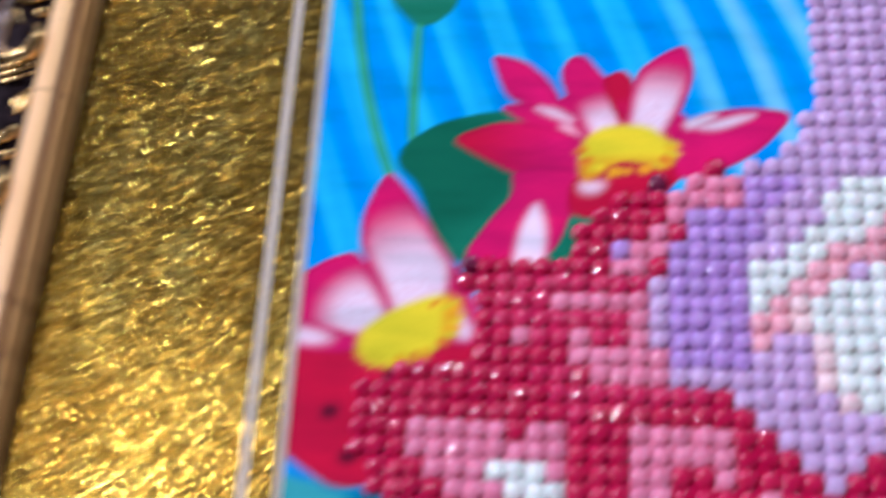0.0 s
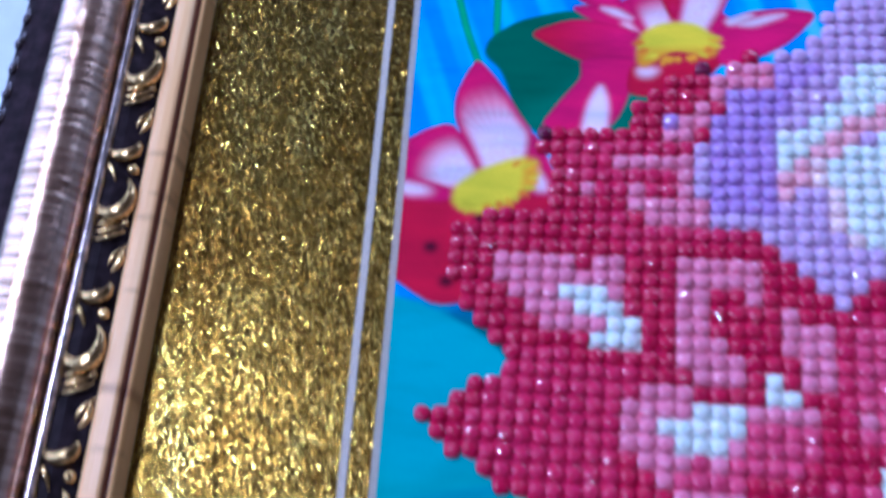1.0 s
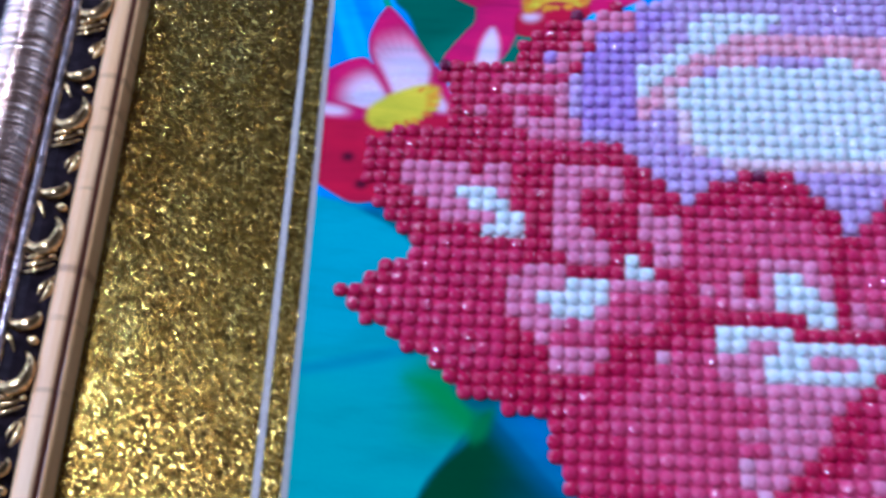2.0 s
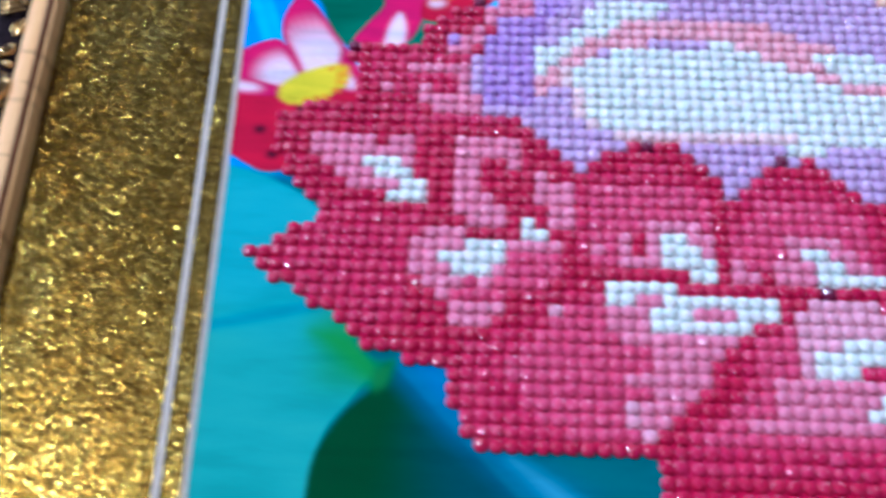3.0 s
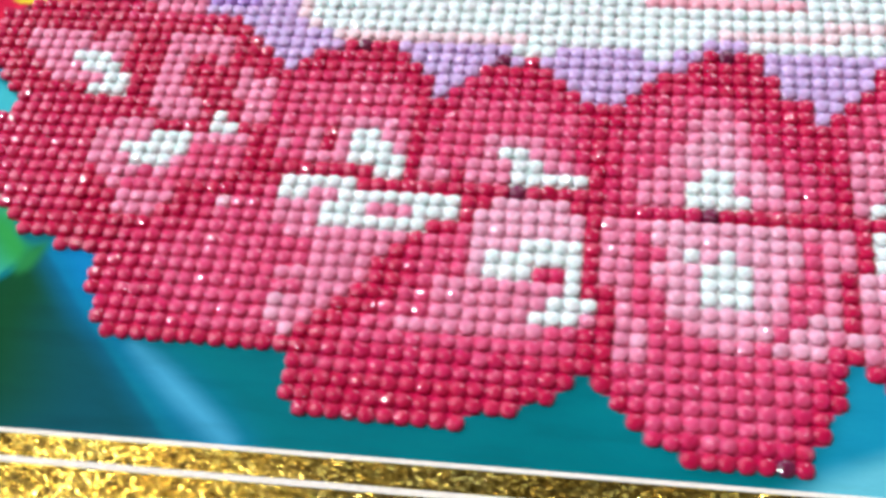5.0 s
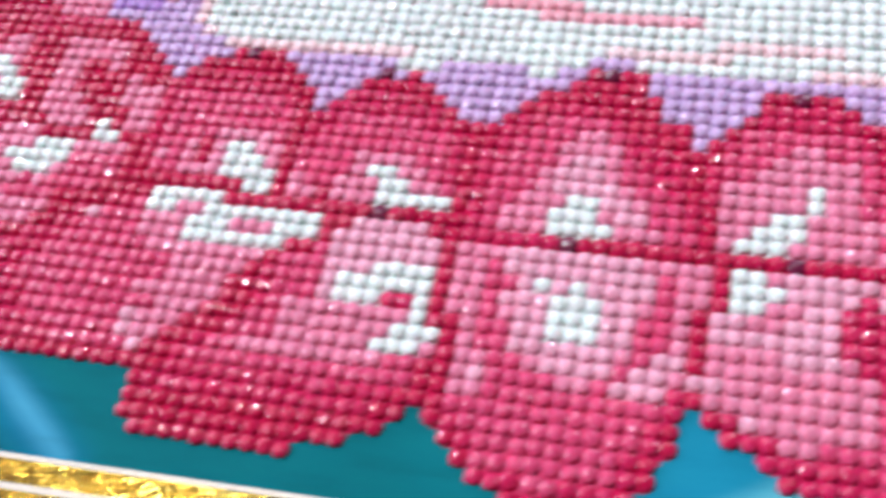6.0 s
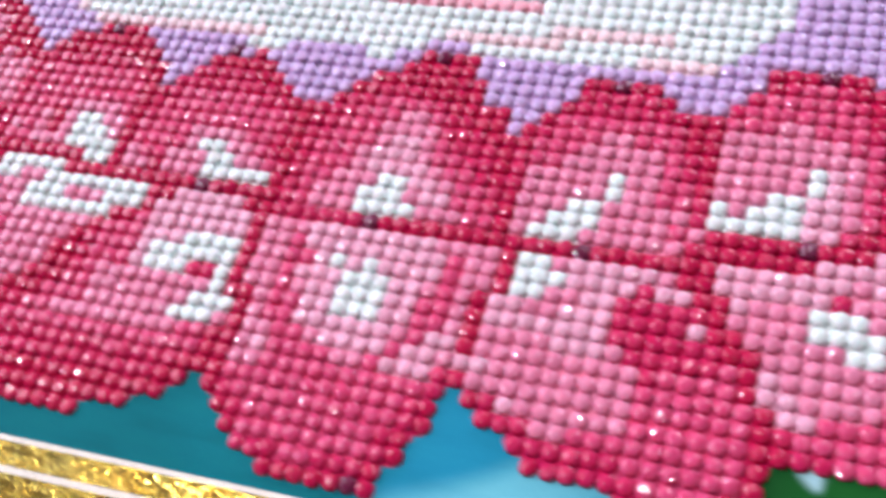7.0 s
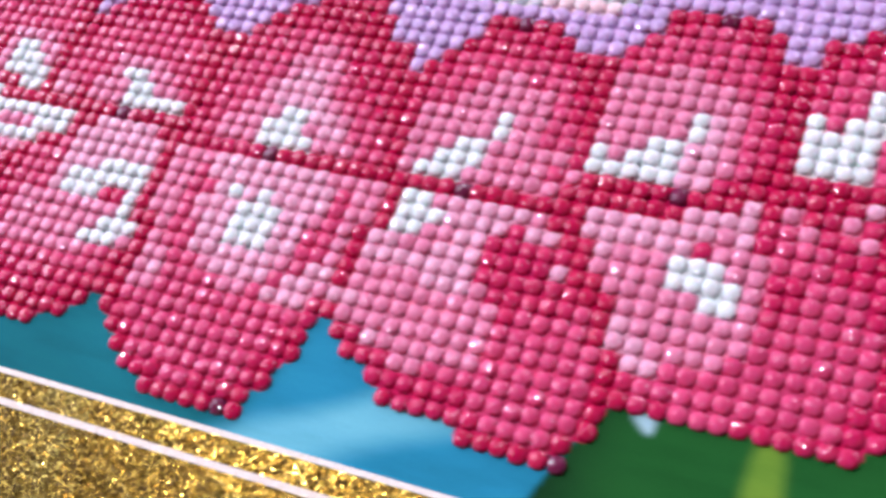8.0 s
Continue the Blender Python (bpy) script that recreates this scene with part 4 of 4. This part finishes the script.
zone("M", (-38.4, 11.6), (-37.7, 11.7), (-37.7, 10.9), (-38.4, 10.9))
zone("P", (-32.9, 14.6), (-27.5, 14.7), (-27.6, 11.6), (-28.6, 11.7), (-28.6, 12.9), (-30.4, 12.8), (-30.6, 9.9), (-29.7, 9.5), (-29.7, 8.5), (-28.5, 8.4), (-28.5, 6.4), (-31.2, 6.2), (-31.5, 7.2), (-32.7, 7.3))
zone("P", (-26.7, 11.4), (-25.5, 11.4), (-25.5, 10.6), (-23.5, 11.0), (-23.5, 6.5), (-24.3, 5.8), (-25.3, 6.1), (-25.3, 8.5), (-26.4, 8.6), (-26.6, 10.3))
zone("P", (-27.4, 7.4), (-26.5, 7.4), (-26.5, 6.4), (-25.5, 6.4), (-25.5, 5.4), (-27.4, 5.3))
zone("R", (-41.8, 8.2), (-34.2, 7.8), (-33.6, 4.2), (-43.4, 3.0), (-44.2, 4.2))
zone("R", (-45.4, 3.7), (-42.2, 4.2), (-36.6, 6.3), (-35.3, 5.4), (-35.4, -0.9), (-38.5, -1.5), (-41.8, 0.6))
zone("P", (-35.9, 4.8), (-33.7, 6.4), (-31.9, 6.3), (-31.6, 5.4), (-25.4, 5.6), (-24.9, 5.2), (-24.4, 3.0), (-26.8, 2.1), (-28.3, 1.1), (-29.1, -0.7), (-29.5, -1.5), (-32.4, -1.7), (-32.5, -0.1), (-35.6, 2.6))
zone("M", (-32.7, 1.9), (-25.0, 2.6), (-27.2, 1.2), (-32.7, 0.5))
zone("M", (-29.2, 4.7), (-24.8, 4.9), (-24.0, 2.6), (-26.0, 2.1), (-29.2, 3.3))
zone("P", (-33.1, 5.0), (-28.6, 5.4), (-28.7, 3.3), (-29.8, 1.9), (-32.6, 2.7), (-33.6, 3.6))
zone("P", (-32.5, 0.4), (-28.5, 0.6), (-29.1, -0.7), (-29.7, -1.6), (-32.4, -1.7))
zone("R", (-39.4, 22.6), (-31.4, 22.8), (-31.4, 18.5), (-35.0, 18.2), (-39.6, 19.3))
zone("P", (-36.5, 21.6), (-31.4, 21.7), (-31.3, 19.9), (-32.1, 19.9), (-32.3, 20.7), (-36.5, 20.6))
zone("P", (-35.5, 19.6), (-34.1, 19.6), (-34.0, 18.5), (-33.0, 18.6), (-32.9, 19.6), (-31.2, 19.7), (-30.2, 16.6), (-34.3, 16.5), (-34.6, 17.4), (-35.4, 17.5))
zone("P", (-33.5, 24.7), (-30.6, 24.7), (-31.1, 22.6), (-33.0, 22.5), (-33.4, 23.6))
zone("U", (-33.4, 24.5), (-32.5, 24.5), (-32.5, 23.6), (-33.4, 23.6))
zone("P", (-30.3, 27.9), (-29.5, 28.8), (-26.4, 28.7), (-26.5, 26.8), (-29.4, 26.7), (-29.4, 25.7), (-30.6, 24.7), (-31.2, 24.9), (-30.3, 26.0))
zone("P", (-38.2, 19.5), (-37.4, 19.5), (-37.3, 18.5), (-38.2, 18.5))
zone("K", (-34.9, 15.0), (-34.1, 15.0), (-34.1, 14.2), (-34.9, 14.2))
zone("K", (-36.1, 7.9), (-35.0, 7.9), (-35.0, 7.2), (-36.0, 7.2))
zone("K", (-41.6, 23.3), (-40.5, 23.3), (-40.5, 22.4), (-41.5, 22.4))
zone("K", (-31.4, 28.4), (-30.6, 28.4), (-30.6, 27.6), (-31.4, 27.6))
zone("K", (-18.6, 14.5), (-17.7, 14.6), (-17.8, 13.6), (-18.7, 13.6))
zone("K", (-8.8, 12.9), (-7.8, 13.0), (-7.9, 12.1), (-8.9, 12.1))
zone("K", (-8.5, 13.1), (-7.7, 13.2), (-7.5, 12.3), (-8.3, 12.2))
zone("K", (6.2, 14.3), (7.7, 14.4), (7.8, 13.6), (6.4, 13.5))
zone("K", (18.3, 13.2), (19.5, 13.3), (19.5, 12.7), (18.4, 12.6))
zone("K", (-18.4, 3.8), (-17.8, 3.9), (-17.5, 3.1), (-18.1, 3.0))
zone("K", (-6.6, 2.0), (-5.8, 2.1), (-5.6, 1.2), (-6.3, 1.2))
zone("K", (5.5, 1.4), (6.4, 1.5), (6.8, 0.5), (6.0, 0.3))
zone("K", (18.4, 1.3), (19.3, 1.5), (19.6, 0.7), (18.7, 0.5))
zone("K", (30.5, 3.2), (31.2, 3.3), (31.4, 2.6), (30.7, 2.4))
zone("K", (30.6, 15.6), (31.2, 15.7), (31.4, 14.8), (30.8, 14.7))
zone("K", (18.8, 13.5), (19.6, 13.6), (19.9, 12.7), (19.1, 12.6))
zone("K", (9.6, -14.9), (10.2, -14.7), (10.6, -15.4), (9.9, -15.6))
zone("K", (28.4, -12.7), (29.1, -12.5), (29.3, -13.2), (28.6, -13.4))

BI, BJ = np.meshgrid(np.arange(-48, 62), np.arange(-17, 47))
bx, by = BI.astype(float), BJ.astype(float)
chart = np.full(BI.shape, -1)
flower = inside(LEFT_SIDE + LOWER_LEFT + LOWER_RIGHT + PETAL_TOPS + PETAL_TOPS_LEFT, bx, by)
# the ground colours first, then patch over patch; pale sky patches stay out of the flower
SKY_PATCHES = 21
for k, (code, poly) in enumerate(ZONES):
    if k == SKY_PATCHES:
        chart = np.where(flower, NUMBER["D"], chart)
    hit = inside(poly, bx, by)
    if code in "VUXWLCO" and k < SKY_PATCHES:
        hit &= inside(SKY_SIDE, bx, by)
    else:
        hit &= flower | (code == "K")
    chart = np.where(hit, NUMBER[code], chart)


def dots(code, *cells):
    """Single beads of the chart, by column and row."""
    for i, j in cells:
        chart[j + 17, i + 48] = NUMBER[code]


dots("W", (31, 8), (31, 7), (29, 6), (30, 6), (26, 5), (28, 5), (29, 5), (30, 5), (26, 4), (27, 4), (28, 4), (29, 4), (30, 4))
dots("W", (5, -2), (7, -2), (6, -3), (7, -3), (8, -3), (6, -4), (7, -4), (8, -4), (6, -5), (7, -5), (8, -5))
dots("W", (6, 4), (7, 4), (5, 3), (6, 3), (7, 3), (5, 2), (6, 2), (7, 2), (8, 2))
dots("W", (-31, 5), (-30, 5), (-29, 5), (-33, 4), (-32, 4), (-31, 4), (-30, 4), (-29, 4), (-32, 3), (-31, 3), (-30, 3))
dots("W", (-27, 7), (-27, 6), (-26, 6), (-39, 12), (-38, 12), (-37, 12), (-38, 11), (-37, 11), (-36, 11), (-36, 10), (-35, 10), (-37, 9), (-36, 9), (-35, 9))
dots("P", (24, 4), (23, 3), (25, 3), (24, 2))
dots("Q", (12, -6), (13, -6), (8, -7), (11, -7), (12, -7), (2, -8), (10, -8), (11, -8), (12, -8))
dots("W", (16, 0), (17, 0), (16, -1), (17, -1), (18, -1), (16, -2), (17, -2))
dots("Q", (24, -1), (25, -1), (26, -3), (14, -7), (15, -7), (17, -9))
dots("W", (32, -1), (33, -1), (34, -1), (32, -2), (33, -2), (34, -2), (35, -2), (34, -3), (35, -3))
dots("R", (33, 0))
dots("P", (37, 3), (40, 3), (38, 2), (41, 2))
dots("Q", (41, 4), (30, -5), (30, -6), (31, -6), (31, -7), (32, -7))
dots("D", (-19, 6), (-19, 5))
dots("P", (-20, 6), (-22, 5), (-20, 5), (-20, 4), (-19, 4))
dots("W", (-17, 6), (-16, 6), (-17, 5), (-16, 5), (-15, 5), (-17, 4), (-16, 4), (-15, 4), (-14, 4), (-15, 3), (-14, 3))
dots("P", (-12, 4), (-12, 3), (-11, 3))
dots("W", (-21, 2), (-20, 2), (-19, 2), (-18, 2), (-17, 2), (-21, 1), (-20, 1), (-17, 1), (-16, 1), (-15, 1), (-14, 1), (-13, 1), (-12, 1), (-11, 1), (-10, 1), (-18, 0), (-17, 0), (-16, 0), (-12, 0), (-11, 0), (-10, 0), (-18, -1), (-17, -1), (-16, -1), (-15, -1), (-14, -1), (-13, -1), (-12, -1))
dots("Q", (-25, 0), (-20, -7), (-20, -8), (-19, -9))
dots("W", (18, 4), (19, 4), (17, 3), (18, 3), (19, 3), (20, 5), (20, 6), (16, 2), (17, 2), (18, 2))
dots("W", (-7, 5), (-6, 5), (-6, 4), (-5, 4), (-6, 3), (-5, 3), (-4, 3), (-3, 3), (-2, 3))
dots("W", (-5, -2), (-4, -2), (-3, -2), (-2, -2), (-7, -3), (-6, -3), (-5, -3), (-4, -3), (-3, -3), (-2, -3), (-7, -4), (-6, -4), (-5, -4), (-2, -4), (-2, -5), (-3, -6), (-2, -6), (-1, -6), (-4, -7), (-3, -7), (-2, -7))
dots("R", (-4, -4), (-3, -4))
# under the beads the canvas carries the chart's dark ground
ci, cj = np.clip(np.rint(gx).astype(int) + 48, 0, BI.shape[1] - 1), np.clip(np.rint(gy).astype(int) + 17, 0, BI.shape[0] - 1)
filled = chart >= 0


def bead_at(i, j):
    return filled[np.clip(j.astype(int) + 17, 0, BI.shape[0] - 1), np.clip(i.astype(int) + 48, 0, BI.shape[1] - 1)]


around = sum(bead_at(i, j).astype(int) for i in (np.floor(gx), np.ceil(gx)) for j in (np.floor(gy), np.ceil(gy)))
under_beads = (chart[cj, ci] >= 0) & ((around >= 3) | (np.hypot(gx - np.rint(gx), gy - np.rint(gy)) < 0.4))
GROUNDS = np.array([c for _, _, c in PALETTE])
ink = np.where(under_beads[..., None], GROUNDS[chart[cj, ci]], ink)
grounds = own("printed_chart", "dark printed chart under the beads")
owner = np.where(under_beads, grounds, owner)

canvas = part("canvas", mesh_from("canvas", [at(-2, -2, (CANVAS_Z - 0.4) / 1000), at(WIDE + 2, -2, (CANVAS_Z - 0.4) / 1000), at(WIDE + 2, HIGH + 2, (CANVAS_Z - 0.4) / 1000), at(-2, HIGH + 2, (CANVAS_Z - 0.4) / 1000)], [(0, 1, 2, 3)], [WALL]), picture, "printed canvas half covered with beads")
rows_n, cols_n = gx.shape
ids = np.arange(rows_n * cols_n).reshape(rows_n, cols_n)
quads = np.stack([ids[:-1, :-1], ids[:-1, 1:], ids[1:, 1:], ids[1:, :-1]], -1).reshape(-1, 4)
places = np.stack([gx * P, gy * P, np.full(gx.shape, CANVAS_Z / 1000 - TABLE_Z)], -1).reshape(-1, 3)
inks = np.concatenate([ink.reshape(-1, 3), np.ones((ink.size // 3, 1))], 1)
cells = owner[:-1, :-1].copy()


def forms():
    """Every printed form that hangs together, as a list of its cells; crumbs join the chart."""
    seen = cells == grounds
    for r, c in np.ndindex(*cells.shape):
        if seen[r, c]:
            continue
        who, patch, edge_of = cells[r, c], [], [(r, c)]
        seen[r, c] = True
        while edge_of:
            y, x = edge_of.pop()
            patch.append(y * cells.shape[1] + x)
            for v, u in ((y + 1, x), (y - 1, x), (y, x + 1), (y, x - 1)):
                if 0 <= v < cells.shape[0] and 0 <= u < cells.shape[1] and not seen[v, u] and cells[v, u] == who:
                    seen[v, u] = True
                    edge_of.append((v, u))
        if len(patch) < 60:
            cells.ravel()[patch] = grounds
        else:
            yield OWNERS[who][0], OWNERS[who][1], quads[patch]
    yield OWNERS[grounds][0], OWNERS[grounds][1], quads[cells.ravel() == grounds]


for name, label, mine in forms():
    if not len(mine):
        continue
    used, local = np.unique(mine, return_inverse=True)
    me = bpy.data.meshes.new(name)
    me.from_pydata(places[used].tolist(), [], local.reshape(-1, 4).tolist())
    me.materials.append(INK)
    layer = me.color_attributes.new("ink", "FLOAT_COLOR", "POINT")
    layer.data.foreach_set("color", inks[used].ravel())
    me.update()
    part(name, me, canvas, label)

# ---- the beads ----
SEG = 10
RINGS = [(0.5, -0.2), (0.5, -0.05), (0.45, 0.06), (0.32, 0.145), (0.1, 0.185)]


def rim_point(r, a):
    """A point of a rounded square."""
    c, s = math.cos(a), math.sin(a)
    grow = (abs(c) ** 2.7 + abs(s) ** 2.7) ** (-1 / 2.7)
    return r * grow * c, r * grow * s


BEAD_V = np.array([(*rim_point(r, 2 * math.pi * (k + 0.5) / SEG), z) for r, z in RINGS for k in range(SEG)]) * P
BEAD_F = [(a * SEG + k, a * SEG + (k + 1) % SEG, (a + 1) * SEG + (k + 1) % SEG, (a + 1) * SEG + k) for a in range(len(RINGS) - 1) for k in range(SEG)]
BEAD_TOP = tuple((len(RINGS) - 1) * SEG + k for k in range(SEG))
BEAD_ALL = BEAD_F + [BEAD_TOP]
bead_meshes = [mesh_from("bead", BEAD_V.tolist(), BEAD_ALL, [m], None, True) for m in BEADS]
rng = np.random.RandomState(5)
verts, faces, face_mats = [], [], []
singles = 0
for j in range(chart.shape[0]):
    for i in range(chart.shape[1]):
        c = chart[j, i]
        if c < 0:
            continue
        x, y = bx[j, i] + rng.normal(0, 0.035), by[j, i] + rng.normal(0, 0.035)
        turn = Euler((rng.normal(0, 0.1), rng.normal(0, 0.1), rng.normal(0, 0.12)))
        size = rng.normal(1.0, 0.025)
        where = Vector((x * P, y * P, -TABLE_Z - 0.0002 + rng.normal(0, 0.00004)))
        if singles < 300 and 0 <= bx[j, i] < 22 and -9 <= by[j, i] < 5:
            ob = part("bead", bead_meshes[c], canvas)
            ob.matrix_basis = Matrix.LocRotScale(where, turn, (size, size, size))
            singles += 1
            continue
        m = np.array(turn.to_matrix()) * size
        base = len(verts)
        verts.extend((BEAD_V @ m.T + np.array(where)).tolist())
        faces.extend(tuple(base + q for q in f) for f in BEAD_ALL)
        face_mats.extend([int(c)] * len(BEAD_ALL))
part("bead_field", mesh_from("bead_field", verts, faces, BEADS, face_mats, True), canvas, "rows of small round glossy resin beads", "stuff")
